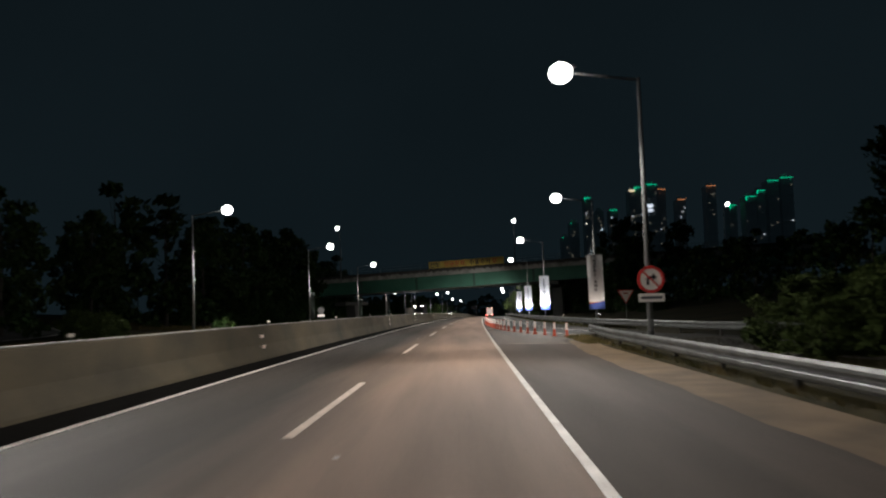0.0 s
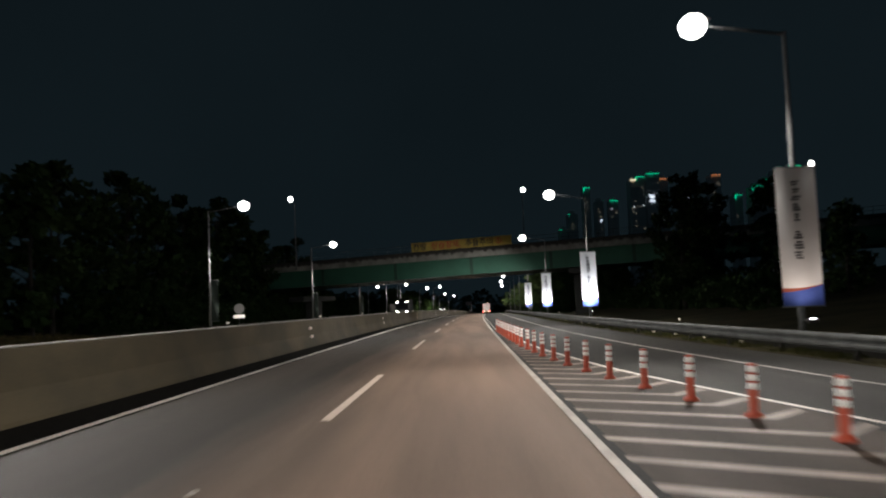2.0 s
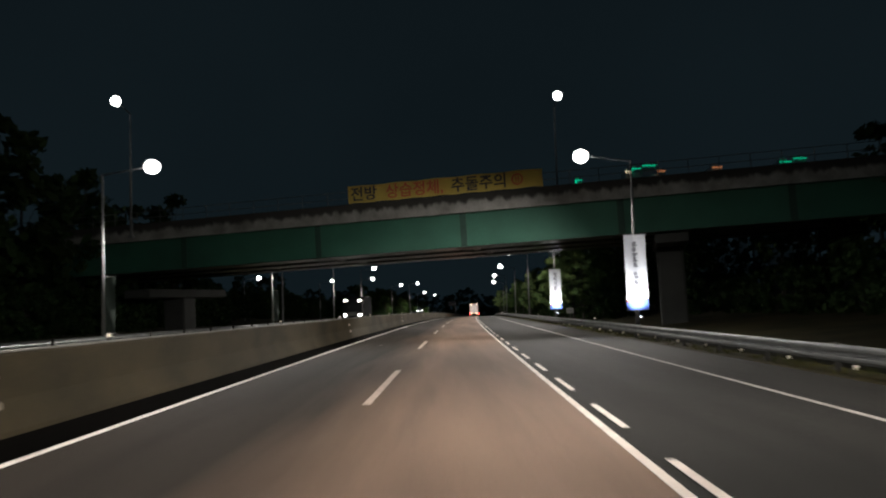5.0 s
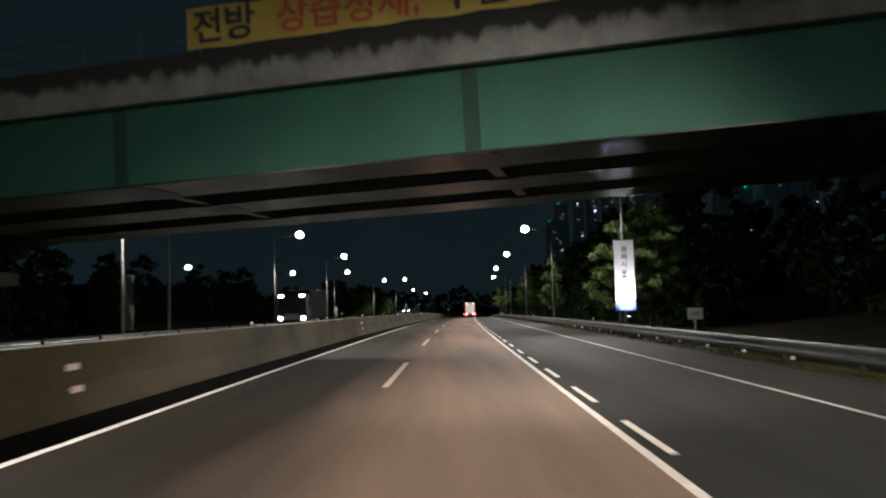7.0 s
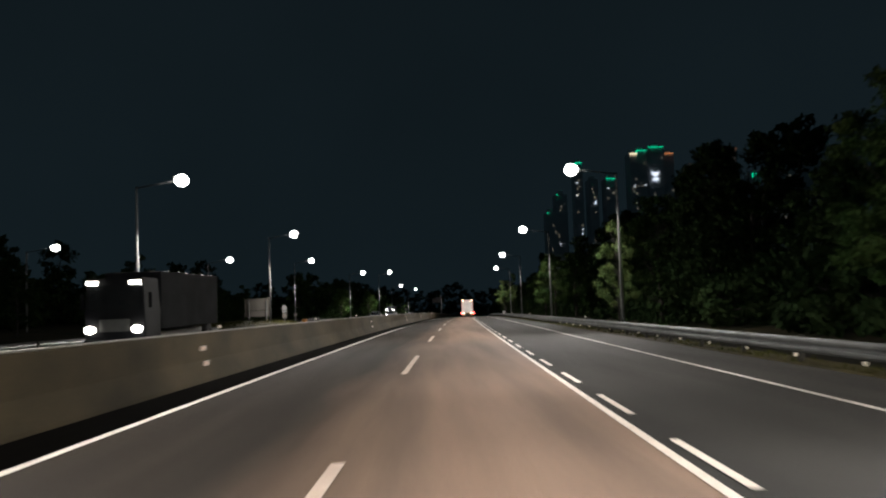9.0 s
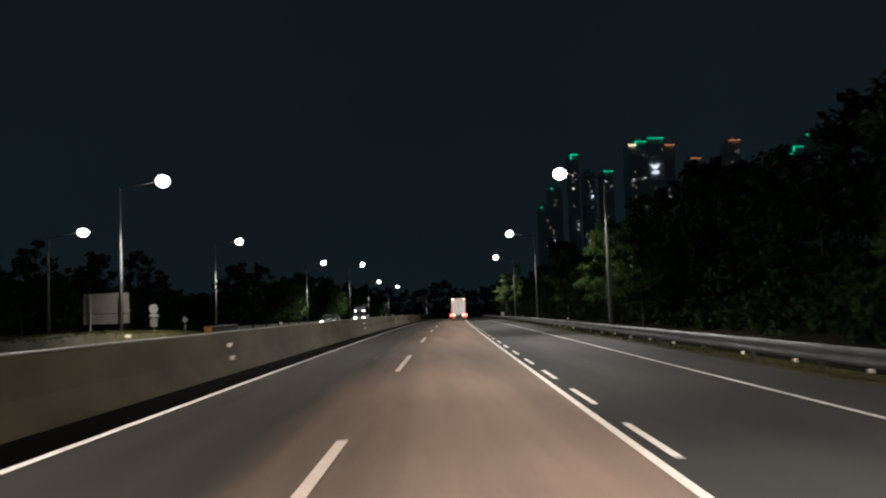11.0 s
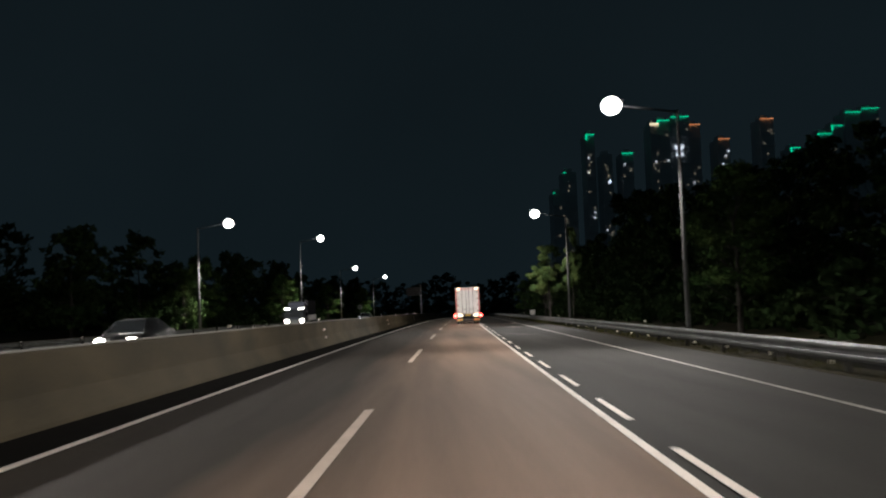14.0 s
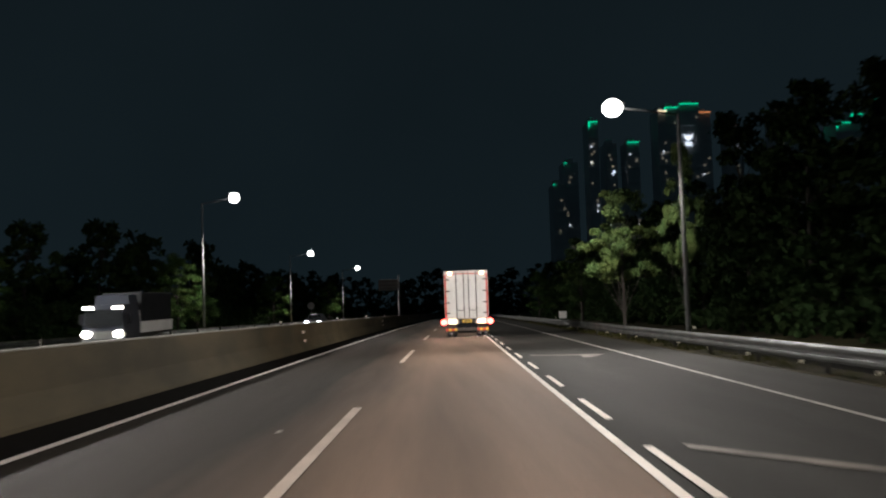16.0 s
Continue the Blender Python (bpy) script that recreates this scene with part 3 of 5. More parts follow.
def marker_post(s):
    m = stand(s, float(np.interp(s, POST_S, POST_L)), 0.0)
    post = thing("marker_post", m, "orange plastic lane marker post with three white bands", "marker post", "marker posts along the gore")
    for name, me in POST_PARTS:
        part(name, me, None, post)
    return post


def post_meshes():
    body = lathe(bmesh.new(), [(0.115, 0.0), (0.12, 0.02), (0.105, 0.05), (0.066, 0.075), (0.062, 0.10), (0.058, 0.68), (0.052, 0.70), (0.03, 0.712)], 16)
    parts = [("body", mesh_of("body", body, ORANGE, True))]
    for z in (0.372, 0.484, 0.596):
        band = lathe(bmesh.new(), [(0.0605, z), (0.0645, z + 0.004), (0.0640, z + 0.074), (0.0600, z + 0.078)], 16)
        parts.append(("white_band", mesh_of("white_band", band, WHITE_BAND, True)))
    return parts


POST_PARTS = post_meshes()
for i in range(25):
    marker_post(45.9 + 2.0 * i)


# ---- banners on the lamp poles ----
def pole_banner(s, l, seed, label, foot=True, words=(5, 3)):
    rnd = random.Random(seed)
    m = stand(s - 0.16, l, -0.02, rnd.uniform(-3, 2))
    banner = thing("pole_banner", m, label, "banner", "banners on the lamp poles")
    w, z0, z1 = 0.58, 1.22, 5.32
    bm = bmesh.new()
    cols, rows = 8, 24
    lean = rnd.uniform(0.02, 0.07)

    def place(u, v, d=0.0):
        x = (u - 0.5) * 2 * w
        z = z0 + (z1 - z0) * v
        y = 0.035 * math.sin(v * 5 + seed) * (1 - (2 * u - 1) ** 2) + 0.02 * math.sin(u * 7 + v * 3 + seed) - d
        return Vector((x - lean * (v - 0.5), y, z))
    g = [[bm.verts.new(place(i / cols, j / rows)) for i in range(cols + 1)] for j in range(rows + 1)]
    for j in range(rows):
        for i in range(cols):
            bm.faces.new((g[j][i], g[j][i + 1], g[j + 1][i + 1], g[j + 1][i]))
    cloth = part("cloth", bm, CLOTH, banner, "white printed cloth", True)
    for z in (z0, z1):
        bar = bmesh.new()
        rod(bar, (-w - 0.05, 0, z), (w + 0.05, 0, z), 0.02, 0.02, 8)
        rod(bar, (0, 0, z), (0, 0.14, z), 0.018, 0.018, 8)
        part("bracket", bar, STEEL, banner)
    if foot:
        for mat, lo, hi, k in ((INK_BLUE, 0.0, 0.105, 0.06), (INK_RED, 0.105, 0.135, -0.02)):
            sw = bmesh.new()
            n = 10
            a = [sw.verts.new(place(i / n, lo + (0.03 * k if lo else 0) + (0.05 * (i / n) ** 2 if lo else 0), 0.006)) for i in range(n + 1)]
            b = [sw.verts.new(place(i / n, hi + 0.05 * (i / n) ** 2 - (0.028 * (i / n) if lo else 0), 0.006)) for i in range(n + 1)]
            for i in range(n):
                sw.faces.new((a[i], a[i + 1], b[i + 1], b[i]))
            part("printed_swoosh", sw, mat, banner)
    # unreadable lettering: stacked bars
    v = 0.90 if words[0] else 0.62
    for word in words:
        for i in range(word):
            for _ in range(rnd.choice((2, 3))):
                u0 = 0.36 + rnd.uniform(0, 0.06)
                u1 = 0.62 - rnd.uniform(0, 0.10)
                h = 0.010 + rnd.uniform(0, 0.006)
                bar = bmesh.new()
                bar.faces.new([bar.verts.new(place(u, q, 0.008)) for u, q in ((u0, v), (u1, v), (u1, v - h), (u0, v - h))])
                part("print_bar", bar, INK_GREY, banner)
                v -= 0.020
            v -= 0.014
        v -= 0.05
    return banner


def banner_back(s, l, low, high, label):
    """A banner on the far lamps, seen from its unlit back."""
    b = thing("pole_banner", stand(s, l, 0.0), label, "banner", "banners on the lamp poles")
    bm = bmesh.new()
    cols, rows = 5, 14
    g = [[bm.verts.new((0.10 + 0.52 * i / cols + 0.05 * j / rows, 0.03 * math.sin(j * 0.6 + i * 0.9), low + (high - low) * j / rows)) for i in range(cols + 1)] for j in range(rows + 1)]
    for j in range(rows):
        for i in range(cols):
            bm.faces.new((g[j][i], g[j][i + 1], g[j + 1][i + 1], g[j + 1][i]))
    part("cloth", bm, CLOTH_DARK, b, "cloth coloured dark for its unlit back", True)
    for z in (low, high):
        part("bracket", rod(bmesh.new(), (0, 0, z), (0.68, 0, z), 0.018, 0.018, 8), STEEL, b)
    return b


for s, l, low, high in ((105.2, -20.9, 1.1, 4.2), (144.5, -20.8, 0.9, 3.9), (184, -20.8, 1.0, 4.0)):
    banner_back(s, l, low, high, "dark back of a cloth banner on a far lamp pole")


# small floodlights at the foot of the lit banners
FLOOD = bpy.data.lights.new("flood_light", "SPOT")
FLOOD.energy, FLOOD.color, FLOOD.spot_size, FLOOD.spot_blend, FLOOD.shadow_soft_size = 1050.0, (0.92, 0.95, 1.0), radians(120), 1.0, 0.10
FLOOD_GLOW = material("flood_glass", (0.9, 0.95, 1.0), glow=25.0)


WEAK_FLOOD = FLOOD.copy()
WEAK_FLOOD.energy, WEAK_FLOOD.color = 60.0, (1.0, 0.84, 0.72)


def floodlight(s, l, bulb=FLOOD):
    f = thing("floodlight", stand(s - 0.16, l, 0.0), "small white floodlight on a lamp pole shining up a banner", "floodlight", "floodlights under the banners")
    part("bracket", box(bmesh.new(), -0.03, 0.03, -0.62, 0.10, 0.78, 0.82, 0.008), STEEL, f)
    part("housing", box(bmesh.new(), -0.13, 0.13, -0.74, -0.58, 0.73, 0.86, 0.02), DARK_STEEL, f)
    part("glass", box(bmesh.new(), -0.06, 0.06, -0.70, -0.62, 0.863, 0.872, 0.004), FLOOD_GLOW, f, "glowing glass")
    lamp = new("flood_light", bulb)
    base = stand(s - 0.16, l, 0.0)
    lamp.matrix_basis = look(base @ Vector((0, -0.66, 0.95)), base @ Vector((0, 0.10, 4.4)))
    return f


for s, l in ((106, 7.55), (146, 7.75), (186.2, 7.75)):
    floodlight(s, l)
floodlight(67.7, 8.32, WEAK_FLOOD)

pole_banner(67.7, 8.32, 1, "white vertical banner with dark lettering on a lamp pole")
pole_banner(106, 7.55, 2, "white vertical banner glowing in lamp light on a lamp pole")
pole_banner(146, 7.75, 3, "white vertical banner with blue foot on a lamp pole")
jam_banner = pole_banner(186.2, 7.75, 4, "white vertical banner with dark lettering before the trees", True, (0, 2))


# ---- road signs ----
def sign_post(bm, h, r=0.035):
    return rod(bm, (0, 0.05, -0.3), (0, 0.05, h), r, r, 10)


def disc(bm, r, y, z, depth=0.02, seg=32, r_in=0.0):
    def ring(rad, yy):
        return [bm.verts.new((rad * math.cos(i * math.tau / seg), yy, z + rad * math.sin(i * math.tau / seg))) for i in range(seg)]
    a, b = ring(r, y), ring(r, y + depth)
    for i in range(seg):
        bm.faces.new((a[i], a[(i + 1) % seg], b[(i + 1) % seg], b[i]))
    if r_in:
        c, d = ring(r_in, y), ring(r_in, y + depth)
        for i in range(seg):
            j = (i + 1) % seg
            bm.faces.new((a[i], a[j], c[j], c[i]))
            bm.faces.new((c[i], c[j], d[j], d[i]))
            bm.faces.new((b[i], b[j], d[j], d[i]))
    else:
        bm.faces.new(a)
        bm.faces.new(b[::-1])
    return bm


def slab(bm, pts, y, depth):
    """An upright plate: outline of (x, z)."""
    a = [bm.verts.new((x, y, z)) for x, z in pts]
    b = [bm.verts.new((x, y + depth, z)) for x, z in pts]
    n = len(pts)
    bm.faces.new(a)
    bm.faces.new(b[::-1])
    for i in range(n):
        bm.faces.new((a[i], a[(i + 1) % n], b[(i + 1) % n], b[i]))
    return bm


turn_sign = thing("no_right_turn_sign", stand(33.2 - 0.17, 5.1, 0.03), "round white no-right-turn sign with red rim on a lamp pole", "road sign")
part("panel", disc(bmesh.new(), 0.43, 0.0, 2.33, 0.02), SIGN_WHITE, turn_sign)
part("rim", disc(bmesh.new(), 0.47, -0.008, 2.33, 0.03, 32, 0.37), SIGN_RED, turn_sign, "red rim")
arrow = bmesh.new()
slab(arrow, [(-0.15, 2.14), (-0.06, 2.14), (-0.06, 2.34), (0.06, 2.36), (0.06, 2.28), (0.20, 2.41), (0.06, 2.53), (0.06, 2.45), (-0.08, 2.43), (-0.15, 2.36)], -0.006, 0.005)
part("arrow", arrow, INK, turn_sign, "black bent arrow")
part("slash", slab(bmesh.new(), [(-0.29, 2.59), (-0.25, 2.62), (0.29, 2.08), (0.25, 2.04)], -0.014, 0.006), SIGN_RED, turn_sign, "red diagonal bar")
part("lower_board", box(bmesh.new(), -0.45, 0.45, 0.0, 0.02, 1.56, 1.85, 0.006), SIGN_WHITE, turn_sign, "pale board with worn print")
part("print_bar", box(bmesh.new(), -0.36, 0.36, -0.006, -0.002, 1.66, 1.75), INK_GREY, turn_sign)
part("clamp", box(bmesh.new(), -0.14, 0.14, 0.02, 0.09, 2.25, 2.32, 0.01), STEEL, turn_sign)

yield_sign = thing("yield_sign", stand(63.6, 9.8, -0.1), "white triangular yield sign with red border on a post", "road sign")
part("post", sign_post(bmesh.new(), 2.6), STEEL, yield_sign)
part("border", slab(bmesh.new(), [(0, 1.62), (0.58, 2.62), (-0.58, 2.62)], 0.0, 0.02), SIGN_RED, yield_sign, "red triangular border")
part("panel", slab(bmesh.new(), [(0, 1.76), (0.47, 2.56), (-0.47, 2.56)], -0.006, 0.005), SIGN_WHITE, yield_sign)
part("print_bar", slab(bmesh.new(), [(-0.17, 2.33), (0.17, 2.33), (0.17, 2.43), (-0.17, 2.43)], -0.012, 0.005), INK_RED, yield_sign)

board = thing("small_board", stand(169.5, 7.1, -0.1), "small pale square board on a post behind the guardrail", "road sign")
part("post", sign_post(bmesh.new(), 1.45), STEEL, board)
part("panel", box(bmesh.new(), -0.29, 0.29, 0.0, 0.02, 1.02, 1.46, 0.012), CONCRETE_STAIN, board)
part("print_bar", box(bmesh.new(), -0.16, 0.16, -0.006, -0.002, 1.18, 1.30), INK_GREY, board)


def round_sign_back(s, l, z, label, r=0.42, plate=True):
    sign = thing("round_sign", stand(s, l, -0.1), label, "road sign")
    part("post", sign_post(bmesh.new(), z + r), STEEL, sign)
    part("panel", disc(bmesh.new(), r, 0.0, z, 0.02), SIGN_BACK, sign)
    if plate:
        part("lower_board", box(bmesh.new(), -0.48, 0.48, 0.0, 0.02, z - r - 0.36, z - r - 0.06, 0.01), SIGN_WHITE, sign)
    return sign


round_sign_back(114, -21.2, 2.15, "grey back of a round sign with white plate", 0.44)
round_sign_back(404, -18.4, 2.75, "grey back of a round speed sign on a tall post", 0.40, False)

# a grassy bank beyond the opposite carriageway, with signs on it
def bank_top(s, l):
    rise = math.sin(math.pi * min(1.0, max(0.0, (s - 230) / 54))) ** 0.5
    return -0.2 + (float(np.interp(-l, [20.6, 21.3, 22.6, 25.0, 28.0], [0.0, 1.02, 1.20, 1.05, 0.0])) + 0.10 * noise.noise(Vector((s * 0.6, l * 0.6, 3)))) * rise


bm = bmesh.new()
rows = [[bm.verts.new(at(s, l, bank_top(s, l))) for l in (-20.6, -20.95, -21.3, -21.9, -22.6, -23.8, -25.0, -26.5, -28.0)] for s in np.arange(230, 284.1, 1.5)]
for p, q in zip(rows, rows[1:]):
    for i in range(8):
        bm.faces.new((p[i], p[i + 1], q[i + 1], q[i]))
structure("grass_bank", bm, GRASS, "low bank of dry olive grass beyond the opposite carriageway", "bank", True)
post_sign = thing("round_sign", stand(267, -21.55, -0.1), "grey round sign back above a pale box on a post", "road sign")
part("post", sign_post(bmesh.new(), 2.7), STEEL, post_sign)
part("panel", disc(bmesh.new(), 0.30, 0.0, 2.46, 0.02), SIGN_BACK, post_sign)
part("lower_board", box(bmesh.new(), -0.31, 0.31, 0.0, 0.02, 1.94, 2.12, 0.008), SIGN_BACK, post_sign)
part("box", box(bmesh.new(), -0.23, 0.23, -0.02, 0.14, 1.28, 1.84, 0.02), BOARD_BACK, post_sign, "pale weathered box")
diamond = thing("diamond_sign", stand(274, -21.73, -0.1), "small pale diamond sign on a low post in dry grass", "road sign")
part("post", sign_post(bmesh.new(), 1.65), STEEL, diamond)
bm = box(bmesh.new(), -0.19, 0.19, 0.0, 0.02, -0.19, 0.19, 0.008)
bmesh.ops.rotate(bm, verts=bm.verts, cent=(0, 0, 0), matrix=Matrix.Rotation(radians(45), 3, "Y"))
bmesh.ops.translate(bm, verts=bm.verts, vec=(0, 0, 1.68))
part("panel", bm, BOARD_BACK, diamond)

direction = thing("direction_sign", stand(266, -24.25, -0.1), "pale grey back of a wide direction sign on two posts", "road sign")
for x in (-1.0, 0.95):
    leg = bmesh.new()
    rod(leg, (x, -0.07, -0.3), (x, -0.07, 3.5), 0.06, 0.06, 10)
    part("post", leg, STEEL, direction)
part("upper_panel", box(bmesh.new(), -1.47, 1.47, 0.0, 0.03, 2.27, 3.56, 0.01), BOARD_BACK, direction)
part("lower_panel", box(bmesh.new(), -1.47, 1.47, 0.0, 0.03, 1.58, 2.20, 0.01), BOARD_BACK, direction)

gantry = thing("overhead_sign", stand(413, -9.0, 1.1), "grey overhead sign seen from behind on a steel arm", "road sign")
leg = bmesh.new()
rod(leg, (0, 0, 0.0), (0, 0, 5.2), 0.14, 0.11, 12)
part("pole", leg, POLE, gantry)
leg = bmesh.new()
rod(leg, (0, 0, 4.0), (-2.3, 0, 4.05), 0.06, 0.05, 8)
rod(leg, (0, 0, 4.55), (-2.3, 0, 4.6), 0.06, 0.05, 8)
part("arm", leg, POLE, gantry)
part("panel", box(bmesh.new(), -2.5, -0.1, -0.12, -0.08, 3.25, 4.6, 0.02), SIGN_BACK, gantry)
for z in (3.45, 3.85, 4.3):
    part("rib", box(bmesh.new(), -2.45, -0.15, -0.16, -0.125, z, z + 0.12, 0.01), DARK_STEEL, gantry)

white_board = thing("small_board", stand(384, 7.7, -0.1), "bright white square board on a post behind the guardrail", "road sign")
part("post", sign_post(bmesh.new(), 1.2), STEEL, white_board)
part("panel", box(bmesh.new(), -0.34, 0.34, 0.0, 0.02, 0.62, 1.26, 0.012), WHITE_BAND, white_board, "white reflective panel")

# far side guardrail of the opposite carriageway, with its end block
guardrail("guardrail", 118, 238, lambda s: -20.4, 0.80, "galvanised guardrail along the far edge of the opposite road", np.arange(120, 238, 6.0), True)
guardrail("guardrail", 286, 520, lambda s: -21.5, 0.85, "galvanised guardrail starting behind an orange end block", np.arange(288, 520, 6.0), True)
block = thing("end_block", stand(280.3, -21.80, 0.2, -8.3), "black guardrail end block with an orange front", "end block")
part("body", box(bmesh.new(), -0.26, 0.26, 0.0, 5.5, -0.5, 0.72, 0.05), POST_STEEL, block)
part("top", box(bmesh.new(), -0.20, 0.20, 0.06, 5.4, 0.722, 0.765, 0.015), CONCRETE_PALE, block, "pale worn top")
part("front", box(bmesh.new(), -0.30, 0.30, -0.30, -0.003, -0.5, 0.78, 0.06), AMBER_PAINT, block, "orange front face")


# ---- the road bridge overhead ----
bridge = thing("road_bridge", stand(160.7, -1.33, 0.0, -11.9) @ pose(0, 0, 0, 0, -1.72, 0), "green steel girder bridge with a stained concrete parapet crossing the road", "bridge")
X0, X1 = -58.0, 66.0
JOINTS = [-44.7, -33.5, -22.3, -11.1, 0.1, 11.3, 22.5, 33.7, 44.9]
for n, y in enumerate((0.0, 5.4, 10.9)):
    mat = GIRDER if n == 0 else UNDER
    web = part("box_girder", box(bmesh.new(), X0, X1, y, y + 0.03, 6.056, 8.504), mat, bridge, "green painted steel box girder" if n == 0 else "weathered inner box girder with shade in its colour")
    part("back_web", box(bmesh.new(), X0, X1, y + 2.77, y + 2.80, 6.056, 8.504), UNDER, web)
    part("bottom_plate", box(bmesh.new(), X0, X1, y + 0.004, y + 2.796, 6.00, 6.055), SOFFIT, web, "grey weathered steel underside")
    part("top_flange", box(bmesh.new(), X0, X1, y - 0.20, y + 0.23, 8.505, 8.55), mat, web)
    for x in JOINTS:
        part("splice_plate", box(bmesh.new(), x - 0.23, x + 0.23, y - 0.026, y - 0.004, 6.07, 8.49), SPLICE, web, "bolted dark splice plate")
        under = bmesh.new()
        edge = [(x - 0.45, y + 0.01), (x + 0.45, y + 0.01), (x + 0.75, y + 0.6), (x + 0.75, y + 2.2), (x + 0.45, y + 2.79), (x - 0.45, y + 2.79), (x - 0.75, y + 2.2), (x - 0.75, y + 0.6)]
        low = [under.verts.new((a, b, 5.975)) for a, b in edge]
        top = [under.verts.new((a, b, 5.997)) for a, b in edge]
        under.faces.new(low[::-1])
        for k in range(8):
            under.faces.new((low[k], low[(k + 1) % 8], top[(k + 1) % 8], top[k]))
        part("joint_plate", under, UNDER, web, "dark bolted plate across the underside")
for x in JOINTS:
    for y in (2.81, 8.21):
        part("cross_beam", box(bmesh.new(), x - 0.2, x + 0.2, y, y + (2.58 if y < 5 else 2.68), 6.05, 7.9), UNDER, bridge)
deck = part("deck", box(bmesh.new(), X0, X1, -0.35, 14.5, 8.555, 8.85), CONCRETE, bridge, "concrete deck slab")
par = bmesh.new()
n = 124
for i in range(n):
    x0, x1 = X0 + i * (X1 - X0) / n, X0 + (i + 1) * (X1 - X0) / n
    box(par, x0, x1, -0.58, -0.36, 8.45 + 0.02 * noise.noise(Vector((x0, 0, 0))), 9.80)
bmesh.ops.remove_doubles(par, verts=par.verts, dist=0.0001)
part("parapet", par, CONCRETE_STAIN, bridge, "pale concrete parapet with black grime streaks")
part("parapet", box(bmesh.new(), X0, X1, 14.3, 14.52, 8.86, 9.80), CONCRETE_STAIN, bridge)
for k in (0, 1):
    r = bmesh.new()
    rod(r, (X0, -0.47, 10.25 + 0.5 * k), (X1, -0.47, 10.25 + 0.5 * k), 0.025, 0.025, 8)
    part("rail", r, STEEL, bridge)
rp = bmesh.new()
rod(rp, (0, 0, 0), (0, 0, 0.98), 0.03, 0.03, 8)
rp = mesh_of("rail_post", rp, STEEL)
for i in range(-28, 33):
    ob = part("rail_post", rp, None, bridge)
    ob.matrix_basis = pose(i * 2.0, -0.47, 9.80)
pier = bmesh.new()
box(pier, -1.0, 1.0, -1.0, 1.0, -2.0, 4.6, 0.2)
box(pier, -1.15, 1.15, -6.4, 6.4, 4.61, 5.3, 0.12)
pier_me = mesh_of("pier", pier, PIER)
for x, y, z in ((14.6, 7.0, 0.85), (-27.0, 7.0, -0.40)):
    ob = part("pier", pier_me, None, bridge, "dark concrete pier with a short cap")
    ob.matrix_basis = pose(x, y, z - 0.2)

street_lamp(171.0, 6.65, 8.9, False, 0.90, False).matrix_basis = stand(171.0, 6.65, 8.9, 90)
street_lamp(158.0, 44.2, 9.0, False, 0.96, False).matrix_basis = stand(158.0, 44.2, 9.0, 90)
street_lamp(177.0, -72.4, 2.6, False, 1.0, False)
street_lamp(164.0, -27.0, 8.0, False, 0.66, False).matrix_basis = stand(164.0, -27.0, 8.0, 90)

# the yellow warning banner on the parapet
warning = thing("warning_banner", stand(160.7, -1.33, 0.0, -11.9) @ pose(0, 0, 0, 0, -1.72, 0), "yellow cloth warning banner lettered in black and red on bridge", "banner")
B0, B1, C0, C1 = -8.3, 6.12, 9.83, 11.09
bm = bmesh.new()
cols = 60
low = [bm.verts.new((B0 + (B1 - B0) * i / cols, -0.66 - 0.03 * math.sin(i * 0.9), C0 + 0.02 * math.sin(i * 0.7))) for i in range(cols + 1)]
top = [bm.verts.new((B0 + (B1 - B0) * i / cols, -0.63 - 0.02 * math.sin(i * 1.1 + 1), C1 + 0.03 * math.sin(i * 0.5))) for i in range(cols + 1)]
for i in range(cols):
    bm.faces.new((low[i], low[i + 1], top[i + 1], top[i]))
part("cloth", bm, CLOTH_YELLOW, warning, "yellow banner cloth", True)


def lettering(name, body, size, x, y, z, mat, parent, squeeze=1.0):
    cu = bpy.data.curves.new(name, "FONT")
    cu.body, cu.size, cu.extrude, cu.resolution_u = body, size, 0.002, 3
    cu.offset = 0.018 * size
    cu.materials.append(mat)
    ob = new(name, cu)
    ob.matrix_basis = pose(x, y, z, 90, 0, 0) @ Matrix.Diagonal((squeeze, 1, 1, 1))
    ob.parent = parent
    return ob


lettering("black_word", "전방", 1.12, -8.1, -0.72, 10.07, INK, warning, 1.0)
lettering("red_word", "상습정체,", 1.12, -5.4, -0.72, 10.07, INK_RED, warning, 1.0)
lettering("black_word", "추돌주의", 1.12, -0.48, -0.72, 10.07, INK, warning, 1.0)
for n, letter in enumerate("정체시"):
    lettering("banner_letter", letter, 0.40, -0.19, -0.07, 4.62 - 0.43 * n, INK_GREY, jam_banner)
badge = disc(bmesh.new(), 0.42, 0, 0, 0.004, 28, 0.30)
ob = part("round_mark", badge, INK_RED, warning, "faded red round mark")
ob.matrix_basis = pose(4.34, -0.72, 10.47)
for dx in (-0.12, 0.05):
    ob = part("mark_bar", box(bmesh.new(), dx, dx + 0.08, -0.004, 0.0, -0.25, 0.25), INK_RED, warning)
    ob.matrix_basis = pose(4.34, -0.72, 10.47)

